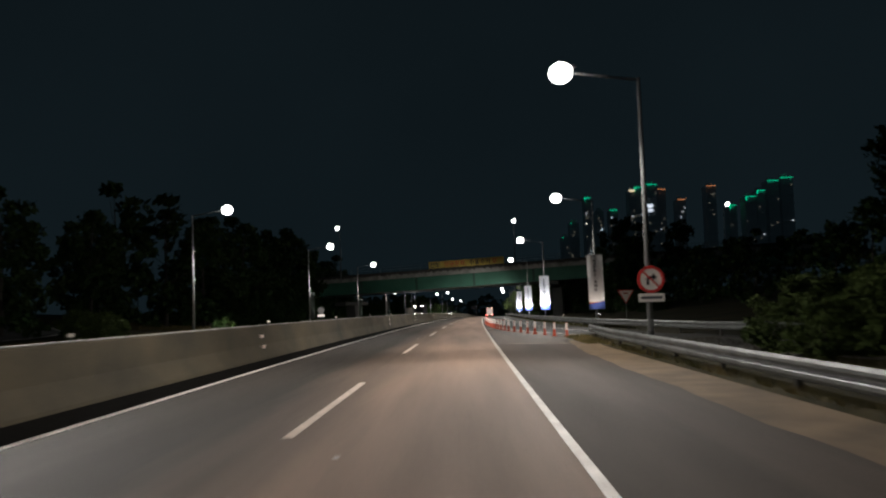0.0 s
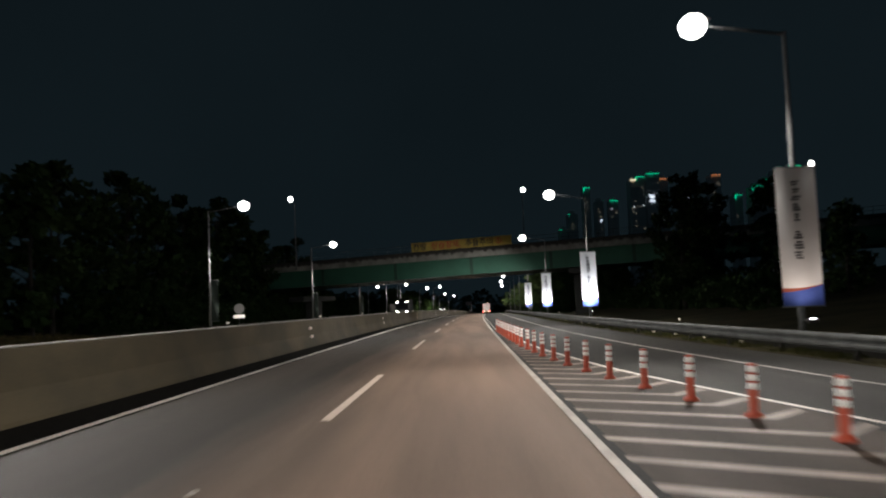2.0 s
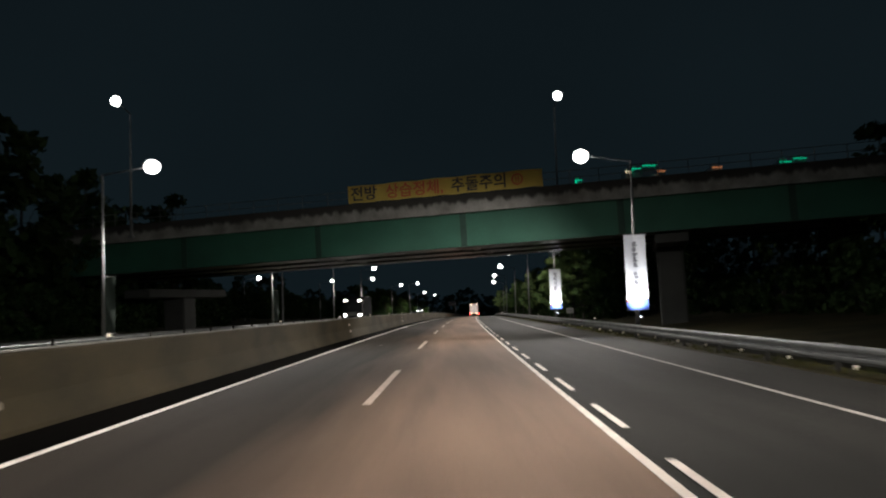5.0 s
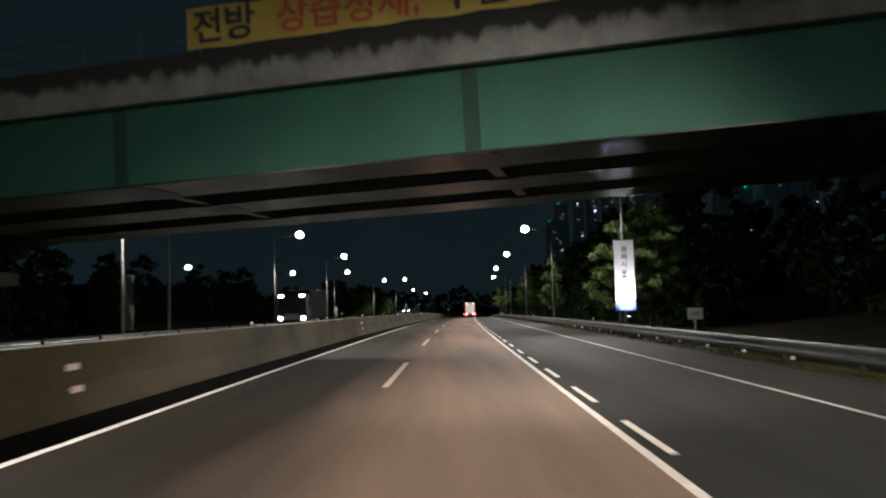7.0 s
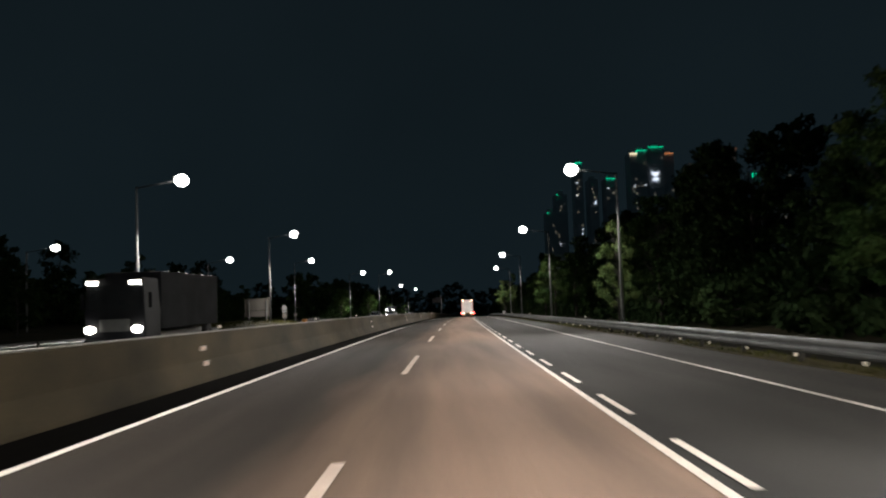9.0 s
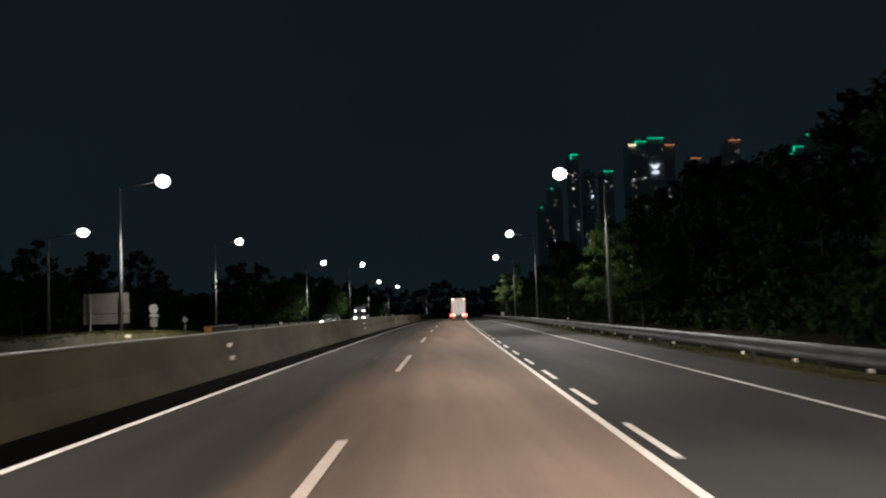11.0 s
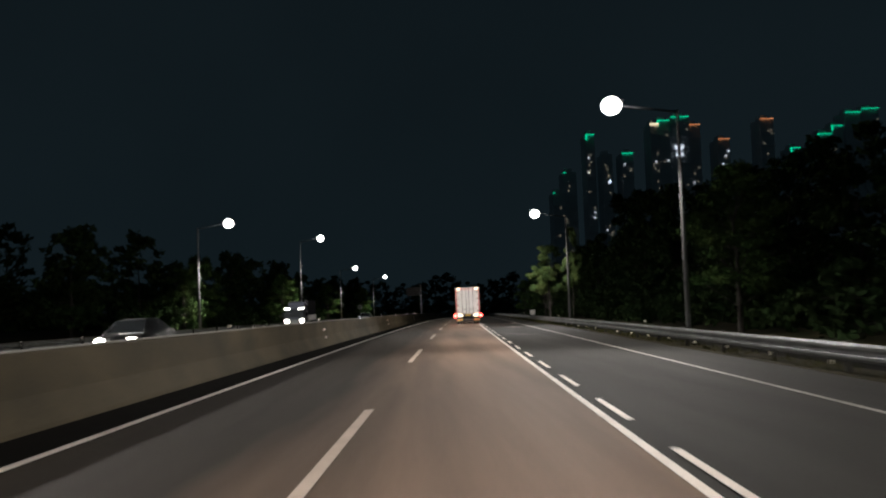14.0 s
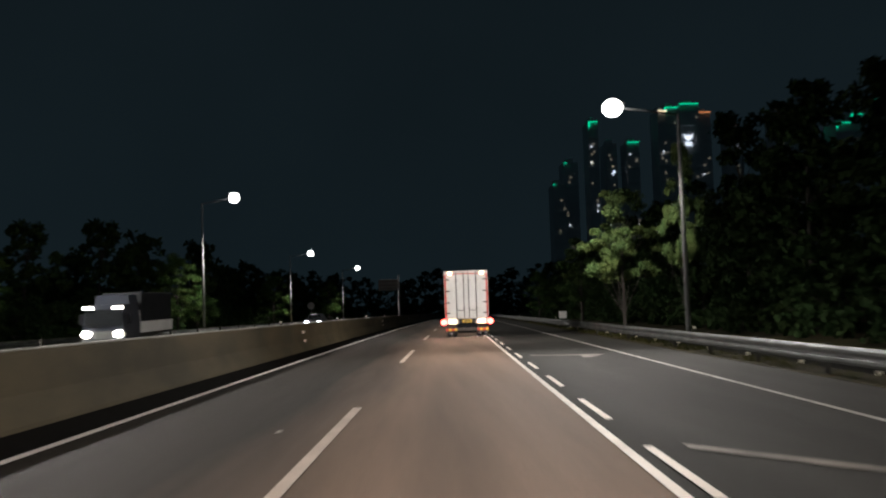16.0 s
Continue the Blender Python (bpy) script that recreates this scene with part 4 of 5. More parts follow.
# ---- the lit towers on the skyline ----
def tower(x0, x1, top, crown, rows=0, y=810.0, seed=0, thick=1.3, part_lit=None):
    thick *= 0.42
    rnd = random.Random(seed)
    t = thing("apartment_tower", pose((x0 + x1) / 2, y, -30), "dark high-rise apartment tower with a lit roof edge", "tower", "towers on the skyline")
    w, h = (x1 - x0) / 2, top + 30
    b = bmesh.new()
    box(b, -w, w, 0, 16, 0, h)
    box(b, -w * 0.5, w * 0.5, 4, 12, h, h + 3)
    for i in range(int(h // 9)):
        box(b, -w - 0.25, w + 0.25, -0.5, 0.0, i * 9 + 4, i * 9 + 4.5)
    part("body", b, FACADE, t)
    if crown:
        c = bmesh.new()
        box(c, -w, w if part_lit is None else -w + part_lit, -0.9, -0.55, h - thick, h)
        part("lit_cornice", c, crown, t, "glowing roof edge")
        if crown is not AMBER_GLOW and part_lit is None and w > 2.6 and (h - 30 < 112 or w > 6) and rnd.random() < 0.6:
            c = bmesh.new()
            box(c, -w, -w + 1.0, -0.9, -0.55, h - 3.6, h - thick - 0.05)
            part("lit_corner", c, crown, t)
    for i in range(rows + rows // 2):
        x = rnd.uniform(-w + 1, w - 1)
        z = h - 8 - rnd.random() ** 1.3 * 58
        c = box(bmesh.new(), x - 0.36, x + 0.36, -0.62, -0.55, z, z + 0.8)
        part("window", c, WINDOW_GLOW if rnd.random() < 0.75 else COOL_GLOW, t, "small lit window")
    return t


TOWERS = [(163, 168.6, 107.5, CREAM_GLOW, 6, 3.2), (169.2, 178, 110.6, GREEN_GLOW, 4, 1.3), (180.5, 193, 114.0, GREEN_GLOW, 2, 1.3), (195, 202.5, 109.6, AMBER_GLOW, 4, 1.0),
          (120, 126, 101.5, GREEN_GLOW, 7, 1.3), (145, 152.5, 89.5, GREEN_GLOW, 6, 1.3), (133, 140, 90.0, None, 8, 1.0), (107.5, 116.5, 79.5, GREEN_GLOW, 4, 0.9), (97, 104.6, 63.8, GREEN_GLOW, 3, 0.8),
          (239, 248, 109.6, AMBER_GLOW, 5, 1.0), (212, 220, 98.0, AMBER_GLOW, 6, 0.8), (264, 271, 91.5, GREEN_GLOW, 3, 1.1), (274, 284, 97.2, GREEN_GLOW, 3, 1.1),
          (287, 295, 103.5, GREEN_GLOW, 2, 1.1), (300, 311, 113.5, GREEN_GLOW, 2, 1.1), (315, 327, 117.0, GREEN_GLOW, 2, 1.1)]
for n, (a, b, top, crown, rows, thick) in enumerate(TOWERS):
    tower(a, b, top, crown, rows, 810.0 + (n % 4) * 6, n, thick, {79.5: 2.0, 63.8: 1.6}.get(top))

mark = thing("tower_sign", pose(185.6, 821.2, 88.0), "white glowing rooftop sign on a tower facade", "sign")
part("wing", slab(bmesh.new(), [(-3.1, 6.6), (-0.9, 5.0), (0, 5.9), (0.9, 5.0), (3.1, 6.6), (2.2, 3.9), (0.8, 2.8), (0, 2.0), (-0.8, 2.8), (-2.2, 3.9)], 0, 0.3), COOL_GLOW, mark)
part("sign_bar", box(bmesh.new(), -2.2, 2.2, 0, 0.3, 0.5, 1.2), COOL_GLOW, mark)
part("sign_bar", box(bmesh.new(), -2.4, 2.4, 0, 0.3, -0.7, 0.1), COOL_GLOW, mark)


# ---- vehicles ----
BOX_WHITE = material("truck_box_white", (0.60, 0.59, 0.585), 0.4, 0, (0.46, 0.45, 0.44), 0.8, 0.6, 0.05, 30)
BOX_FRAME = material("truck_frame_metal", (0.60, 0.56, 0.54), 0.4, 0.3, (0.45, 0.40, 0.38), 1.5, 0.6, 0.05, 30)
RED_TAPE = material("red_tape", (0.55, 0.06, 0.04), 0.35, 0, (0.42, 0.05, 0.03), 6.0, 0.5)
YELLOW = material("yellow_plate", (0.75, 0.48, 0.06), 0.4, 0, (0.6, 0.36, 0.05), 6.0, 0.5)
RUBBER = material("tyre_rubber", (0.022, 0.022, 0.023), 0.85, 0, (0.04, 0.038, 0.035), 6.0, 0.7, 0.3, 50)
TAIL = material("tail_lamp", (1.0, 0.05, 0.04), glow=16.0)
MARKER = material("marker_lamp", (1.0, 0.62, 0.36), glow=8.0)
WHITE_LAMP = material("white_rear_lamp", (1.0, 0.82, 0.60), glow=2.2)
HEADLIGHT = material("headlight", (1.0, 0.93, 0.82), glow=14.0)
HEADLIGHT_COOL = material("cool_headlight", (0.82, 0.9, 1.0), glow=14.0)
CAB_DARK = material("dark_cab_paint", (0.006, 0.007, 0.009), 0.6, 0, (0.009, 0.009, 0.010), 1.0, 0.6, shine=0.12)
CAB_BLUE = material("blue_cab_paint", (0.020, 0.024, 0.036), 0.4, 0.1, (0.014, 0.016, 0.022), 1.0, 0.6)
CAR_SILVER = material("silver_car_paint", (0.030, 0.031, 0.033), 0.4, 0.3, (0.022, 0.023, 0.025), 1.0, 0.5)
TARP = material("dark_tarpaulin", (0.011, 0.012, 0.014), 0.9, 0, (0.007, 0.008, 0.009), 0.7, 0.8, 0.2, 12, shine=0.15)
GLASS_DARK = material("dark_glass", (0.012, 0.014, 0.016), 0.08, 0, (0.02, 0.02, 0.02), 2.0, 0.4)


def wheel_mesh(r, w):
    bm = bmesh.new()
    prof = [(r * 0.60, -w / 2), (r * 0.92, -w / 2), (r, -w * 0.36), (r, w * 0.36), (r * 0.92, w / 2), (r * 0.60, w / 2)]
    lathe(bm, prof, 24)
    bmesh.ops.rotate(bm, verts=bm.verts, cent=(0, 0, 0), matrix=Matrix.Rotation(math.pi / 2, 3, "Y"))
    rim = lathe(bmesh.new(), [(r * 0.2, -w * 0.40), (r * 0.58, -w * 0.46), (r * 0.58, w * 0.46), (r * 0.2, w * 0.40)], 20)
    bmesh.ops.rotate(rim, verts=rim.verts, cent=(0, 0, 0), matrix=Matrix.Rotation(math.pi / 2, 3, "Y"))
    return mesh_of("tyre", bm, RUBBER, True), mesh_of("rim", rim, STEEL, True)


def wheel(parent, x, y, r, meshes):
    w = part("wheel", meshes[0], None, parent)
    w.matrix_basis = pose(x, y, r)
    part("rim", meshes[1], None, w)


BIG_WHEEL = wheel_mesh(0.50, 0.28)
SMALL_WHEEL = wheel_mesh(0.32, 0.2)

def tail_disc(k):
    bm = disc(bmesh.new(), 0.17, -0.10, 0.90, 0.09, 20)
    bmesh.ops.translate(bm, verts=bm.verts, vec=(k * 1.31, 0, 0))
    return bm


WORK = bpy.data.lights.new("wheel_light", "SPOT")
WORK.energy, WORK.color, WORK.spot_size, WORK.spot_blend, WORK.shadow_soft_size = 520.0, (0.9, 0.93, 1.0), radians(120), 0.8, 0.08

truck = thing("box_truck", stand(356, -1.2, 0.0), "white box truck seen from behind with red tail lights on", "truck")
b = box(bmesh.new(), -1.20, 1.20, 0.06, 9.4, 1.12, 3.72, 0.06)
body = part("cargo_box", b, BOX_WHITE, truck, "white cargo box")
fr = bmesh.new()
for x0, x1, z0, z1 in ((-1.24, -1.12, 1.08, 3.78), (1.12, 1.24, 1.08, 3.78), (-1.12, 1.12, 3.62, 3.78), (-1.12, 1.12, 1.08, 1.20)):
    box(fr, x0, x1, 0.0, 0.16, z0, z1, 0.02)
part("door_frame", fr, BOX_FRAME, truck, "metal frame round the rear doors")
for k in (-1, 1):
    d = bmesh.new()
    box(d, 0.015 if k > 0 else -1.115, 1.115 if k > 0 else -0.015, 0.015, 0.055, 1.21, 3.61, 0.012)
    door = part("rear_door", d, BOX_WHITE, truck)
    for x in (0.14, 0.56):
        bar = bmesh.new()
        rod(bar, (k * x, -0.02, 1.12), (k * x, -0.02, 3.70), 0.022, 0.022, 8)
        part("lock_bar", bar, DARK_STEEL, door, "dark locking bar")
        for z in (1.62, 3.2):
            part("bracket", box(bmesh.new(), k * x - 0.05, k * x + 0.05, -0.035, 0.012, z, z + 0.06, 0.006), DARK_STEEL, door)
    part("handle", box(bmesh.new(), k * 0.34 - 0.17, k * 0.34 + 0.17, -0.045, -0.005, 1.52, 1.56, 0.008), DARK_STEEL, door)
    for z in (1.36, 1.95, 2.60, 3.25):
        part("hinge", box(bmesh.new(), k * 1.06 - 0.13, k * 1.06 + 0.13, -0.03, 0.0, z, z + 0.07, 0.008), DARK_STEEL, door)
    part("red_tape", box(bmesh.new(), k * 1.17 - 0.045, k * 1.17 + 0.045, -0.006, -0.002, 1.15, 3.58), RED_TAPE, truck, "red reflective tape")
    part("marker_lamp", box(bmesh.new(), k * 0.90 - 0.10, k * 0.90 + 0.10, -0.04, -0.002, 3.56, 3.72, 0.02), MARKER, truck, "amber marker lamp")
    part("tail_lamp", tail_disc(k), TAIL, truck, "glowing red tail lamp")
    part("white_lamp", box(bmesh.new(), k * 0.80 - 0.20, k * 0.80 + 0.20, -0.08, -0.02, 0.80, 1.05, 0.05), WHITE_LAMP, truck, "white rear lamp")
    part("lamp_bracket", box(bmesh.new(), k * 0.90 - 0.42, k * 0.90 + 0.42, -0.015, 0.05, 0.80, 1.04, 0.02), BOX_FRAME, truck)
    part("mudflap", box(bmesh.new(), k * 0.88 - 0.33, k * 0.88 + 0.33, 0.30, 0.33, 0.30, 0.86, 0.01), DARK_STEEL, truck)
    for i in range(4):
        x = k * 0.88 - 0.32 + 0.16 * i
        part("stripe", slab(bmesh.new(), [(x, 0.40), (x + 0.15, 0.40), (x + 0.15, 0.54), (x, 0.54)], -0.03, 0.01), YELLOW if i % 2 else RED_TAPE, truck)
    for y in (1.6, 2.75):
        wheel(truck, k * 1.02, y, 0.50, BIG_WHEEL)
        wheel(truck, k * 0.70, y, 0.50, BIG_WHEEL)
    wheel(truck, k * 1.02, 9.0, 0.50, BIG_WHEEL)
part("red_tape", box(bmesh.new(), -1.10, 1.10, -0.006, -0.002, 3.585, 3.635), RED_TAPE, truck, "red reflective tape")
part("bumper", box(bmesh.new(), -1.18, 1.18, -0.015, 0.10, 0.38, 0.56, 0.02), DARK_STEEL, truck)
part("underrun_guard", box(bmesh.new(), -0.56, 0.56, 0.11, 0.16, 0.26, 0.84, 0.015), CAB_DARK, truck, "black guard panel between the wheels")
part("number_plate", box(bmesh.new(), -0.26, 0.26, -0.03, -0.015, 0.86, 1.02, 0.006), YELLOW, truck, "yellow number plate")
part("plate_bar", box(bmesh.new(), -0.18, 0.18, -0.034, -0.031, 0.91, 0.97), INK, truck)
part("chassis", box(bmesh.new(), -0.45, 0.45, 0.15, 9.6, 0.62, 1.10, 0.03), DARK_STEEL, truck)
for k in (-1, 1):
    part("wheel_lamp", box(bmesh.new(), k * 1.0 - 0.08, k * 1.0 + 0.08, 0.62, 0.78, 0.98, 1.05, 0.02), WHITE_LAMP, truck, "white lamp shining on the wheels")
    ob = new("wheel_light", WORK)
    ob.matrix_basis = stand(356, -1.2, 0.0) @ pose(k * 1.05, 0.35, 0.95)
cab = box(bmesh.new(), -1.18, 1.18, 9.55, 11.6, 0.7, 3.1, 0.15)
part("cab", cab, CAB_DARK, truck)


def oncoming_truck(s, l, paint, load, load_name, width, cab_h, length, label, lamp, roof_lights):
    t = thing("truck", stand(s, l, 0.205, 180), label, "truck")
    w = width / 2
    c = bmesh.new()
    slab(c, [(-w, 0.45), (w, 0.45), (w, cab_h * 0.55), (w * 0.93, cab_h), (-w * 0.93, cab_h), (-w, cab_h * 0.55)], -1.9, 1.85)
    bmesh.ops.bevel(c, geom=c.edges[:], offset=0.06, segments=2, affect="EDGES")
    part("cab", c, paint, t, "painted cab")
    part("windscreen", slab(bmesh.new(), [(-w * 0.92, cab_h * 0.57), (w * 0.92, cab_h * 0.57), (w * 0.86, cab_h * 0.90), (-w * 0.86, cab_h * 0.90)], 0.0 - 0.03, 0.02), GLASS_DARK, t)
    part("grille", box(bmesh.new(), -w * 0.5, w * 0.5, -0.03, 0.0, cab_h * 0.30, cab_h * 0.46, 0.01), STEEL, t)
    part("bumper", box(bmesh.new(), -w, w, -0.06, 0.08, 0.32, 0.62, 0.03), CAB_DARK if paint is CAB_DARK else STEEL, t)
    for k in (-1, 1):
        # Headlight made larger so that its glare is part of the shape.
        h = bmesh.new()
        bmesh.ops.create_uvsphere(h, u_segments=14, v_segments=8, radius=1.0)
        for v in h.verts:
            v.co = Vector((v.co.x * 0.22 + k * w * 0.78, v.co.y * 0.06 + 0.09, v.co.z * 0.16 + (1.02 if width > 2 else 0.85)))
        part("headlight", h, lamp, t, "glowing headlight", True)
        part("mirror", box(bmesh.new(), k * w + k * 0.16 - 0.07, k * w + k * 0.16 + 0.07, -0.3, -0.2, cab_h * 0.6, cab_h * 0.8, 0.02), CAB_DARK, t)
        if roof_lights:
            part("roof_lamp", box(bmesh.new(), k * w * 0.72 - 0.22, k * w * 0.72 + 0.22, 0.0, 0.07, cab_h * 0.91, cab_h * 0.96, 0.01), lamp, t, "glowing roof lamp")
        r, m = (0.50, BIG_WHEEL) if width > 2 else (0.32, SMALL_WHEEL)
        wheel(t, k * (w - 0.16), -1.0, r, m)
        wheel(t, k * (w - 0.16), -length + 1.5, r, m)
    part("chassis", box(bmesh.new(), -w * 0.4, w * 0.4, -length, -1.9, 0.5, 0.8, 0.02), DARK_STEEL, t)
    z1 = cab_h * 1.10 if load is TARP else cab_h * 0.62
    if load is TARP:
        part(load_name, box(bmesh.new(), -w, w, -length, -2.0, 0.95, z1, 0.08), load, t, "dark covered load")
    else:
        bed = bmesh.new()
        box(bed, -w, -w + 0.06, -length, -2.0, 0.80, z1, 0.01)
        box(bed, w - 0.06, w, -length, -2.0, 0.80, z1, 0.01)
        box(bed, -w + 0.061, w - 0.061, -length, -2.0, 0.80, 0.88)
        box(bed, -w + 0.061, w - 0.061, -2.06, -2.0, 0.881, z1 + 0.5, 0.01)
        part(load_name, bed, load, t, "pale open cargo bed")
    return t


oncoming_truck(207.5, -16.0, CAB_DARK, TARP, "covered_load", 2.45, 3.1, 10.5, "dark heavy truck with covered load and lit headlights", HEADLIGHT, True)
light_truck = oncoming_truck(344.0, -16.8, CAB_BLUE, BOX_WHITE, "cargo_bed", 1.75, 2.1, 6.2, "small dark truck with a pale bed, dark cover and lit headlights", HEADLIGHT, True)
part("cover", box(bmesh.new(), -0.86, 0.86, -6.1, -2.1, 1.31, 2.62, 0.06), TARP, light_truck, "dark cloth cover over the bed")
part("deflector", slab(bmesh.new(), [(-0.78, 2.105), (0.78, 2.105), (0.70, 2.50), (-0.70, 2.50)], -1.85, 0.9), CAB_BLUE, light_truck, "roof wind deflector")


def oncoming_car(s, l, label, lamp):
    t = thing("car", stand(s, l, 0.205, 180), label, "car", "oncoming cars")
    c = bmesh.new()
    prof = [(0.0, 0.35), (0.02, 0.66), (-0.95, 0.88), (-1.65, 1.40), (-3.0, 1.44), (-3.9, 1.0), (-4.4, 0.95), (-4.45, 0.4)]
    a = [c.verts.new((-0.86 if z < 1 else -0.66, y, z)) for y, z in prof]
    b = [c.verts.new((0.86 if z < 1 else 0.66, y, z)) for y, z in prof]
    n = len(prof)
    c.faces.new(a)
    c.faces.new(b[::-1])
    for i in range(n):
        c.faces.new((a[i], a[(i + 1) % n], b[(i + 1) % n], b[i]))
    bmesh.ops.bevel(c, geom=c.edges[:], offset=0.07, segments=2, affect="EDGES")
    part("body", c, CAR_SILVER, t, "silver bodywork", True)
    wsc = bmesh.new()
    wsc.faces.new([wsc.verts.new(p) for p in ((-0.72, -0.98, 0.93), (0.72, -0.98, 0.93), (0.58, -1.60, 1.385), (-0.58, -1.60, 1.385))])
    part("windscreen", wsc, GLASS_DARK, t)
    for k in (-1, 1):
        h = bmesh.new()
        # Enlarged headlight here too, glare included in the shape.
        bmesh.ops.create_uvsphere(h, u_segments=14, v_segments=8, radius=1.0)
        for v in h.verts:
            v.co = Vector((v.co.x * 0.22 + k * 0.62, v.co.y * 0.06 + 0.02, v.co.z * 0.14 + 0.64))
        part("headlight", h, lamp, t, "glowing headlight", True)
        for y in (-0.85, -3.55):
            wheel(t, k * 0.74, y, 0.32, SMALL_WHEEL)
    return t


oncoming_car(301.0, -15.2, "dark silver car coming the other way with warm lit headlights", HEADLIGHT)
oncoming_car(395.0, -16.7, "dark silver car coming the other way with cool lit headlights", HEADLIGHT_COOL)

# ---- trees and bushes ----
def tree_meshes(seed, height, spread, low, leaf, clumps=46, leaves=55, size=0.30, layer=0.75):
    rnd = random.Random(seed)
    trunk = bmesh.new()
    pts = [Vector((0, 0, -0.4))]
    for i in range(1, 6):
        f = i / 5
        pts.append(Vector((rnd.uniform(-0.25, 0.25) * f, rnd.uniform(-0.25, 0.25) * f, height * 0.82 * f)))
    for i in range(5):
        rod(trunk, pts[i], pts[i + 1], 0.17 * height / 9 * (1 - i / 5.6), 0.17 * height / 9 * (1 - (i + 1) / 5.6), 9, False)
    crown = []
    for i in range(clumps):
        f = rnd.random()
        z = height * (low + (1 - low) * f)
        reach = spread * (0.45 + 0.75 * math.sin(math.pi * min(1, 0.18 + f * 0.85))) * rnd.uniform(0.35, 1.05)
        a = rnd.uniform(0, math.tau)
        c = Vector((math.cos(a) * reach, math.sin(a) * reach, z))
        base = pts[1 + min(4, int(f * 4))]
        if i % 3 == 0:
            rod(trunk, base, base.lerp(c, 0.9), 0.040, 0.010, 5, False)
        rad = rnd.uniform(0.5, 1.0) * spread * 0.34
        for _ in range(leaves):
            d = Vector((rnd.gauss(0, 1), rnd.gauss(0, 1), rnd.gauss(0, 1))).normalized() * rad * rnd.random() ** 0.45
            d.z *= layer
            crown.append((c + d, rnd.uniform(0.6, 1.3) * size))
    verts, faces = [], []
    for p, q in crown:
        n = Vector((rnd.gauss(0, 1), rnd.gauss(0, 1), rnd.gauss(0.5, 1))).normalized()
        u = n.orthogonal().normalized() * q
        v = n.cross(u) * 0.62
        k = len(verts)
        verts += [p - u, p - v * 0.9 + u * 0.1, p + u, p + v * 0.9 + u * 0.1]
        faces.append((k, k + 1, k + 2, k + 3))
    me = bpy.data.meshes.new("crown")
    me.from_pydata(verts, [], faces)
    me.materials.append(leaf)
    return mesh_of("trunk", trunk, BARK, True), me


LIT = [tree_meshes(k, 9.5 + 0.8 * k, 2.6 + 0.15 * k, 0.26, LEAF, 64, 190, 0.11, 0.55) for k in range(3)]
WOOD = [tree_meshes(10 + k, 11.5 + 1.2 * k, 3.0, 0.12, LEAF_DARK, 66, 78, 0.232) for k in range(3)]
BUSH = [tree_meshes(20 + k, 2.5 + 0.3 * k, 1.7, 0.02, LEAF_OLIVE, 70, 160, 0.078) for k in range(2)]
PALE = [tree_meshes(50 + k, 9.0 + 0.6 * k, 2.5, 0.24, LEAF_LAMPLIT, 58, 180, 0.115, 0.50) for k in range(2)]
HIGH = tree_meshes(54, 9.0, 2.5, 0.42, LEAF_LAMPLIT, 48, 180, 0.115, 0.5)
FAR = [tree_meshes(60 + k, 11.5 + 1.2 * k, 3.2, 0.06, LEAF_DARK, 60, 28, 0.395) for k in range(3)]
GREEN_BUSH = tree_meshes(30, 1.7, 0.9, 0.1, LEAF, 22, 50, 0.11)


def tree(meshes, s, l, z, k, name, label, category, group):
    t = thing(name, stand(s, l, z, (s * 57.3 + l * 31) % 360), label, category, group)
    t.scale = (k, k, k)
    part("trunk", meshes[0], None, t)
    part("crown", meshes[1], None, t, "leafy crown")
    return t


def slope(l):
    return -0.16 + (min((l - 13) * 0.10, 9.0) if l > 13 else 0) + (min((-24 - l) * 0.05, 5.0) if l < -24 else 0)


rnd = random.Random(5)
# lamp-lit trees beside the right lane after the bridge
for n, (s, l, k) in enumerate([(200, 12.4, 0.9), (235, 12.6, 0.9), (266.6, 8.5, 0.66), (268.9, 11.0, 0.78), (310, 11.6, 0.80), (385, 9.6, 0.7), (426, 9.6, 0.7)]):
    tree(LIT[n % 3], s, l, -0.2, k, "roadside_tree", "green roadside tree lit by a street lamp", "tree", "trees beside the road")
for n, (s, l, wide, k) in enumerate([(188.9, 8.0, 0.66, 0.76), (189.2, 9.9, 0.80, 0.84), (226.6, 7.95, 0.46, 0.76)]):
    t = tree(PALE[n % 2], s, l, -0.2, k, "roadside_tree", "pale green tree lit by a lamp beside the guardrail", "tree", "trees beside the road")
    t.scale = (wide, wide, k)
for s in np.arange(200, 480, 6.5):
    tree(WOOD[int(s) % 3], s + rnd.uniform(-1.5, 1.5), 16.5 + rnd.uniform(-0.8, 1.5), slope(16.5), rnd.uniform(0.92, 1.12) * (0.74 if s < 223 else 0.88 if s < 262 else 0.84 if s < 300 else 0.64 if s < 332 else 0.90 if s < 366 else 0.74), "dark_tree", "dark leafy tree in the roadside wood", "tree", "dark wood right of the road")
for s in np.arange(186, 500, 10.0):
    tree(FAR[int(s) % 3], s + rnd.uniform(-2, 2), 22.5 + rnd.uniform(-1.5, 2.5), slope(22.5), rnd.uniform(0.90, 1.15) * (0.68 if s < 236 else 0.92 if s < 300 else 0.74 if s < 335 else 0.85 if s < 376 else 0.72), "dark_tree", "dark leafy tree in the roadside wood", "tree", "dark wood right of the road")
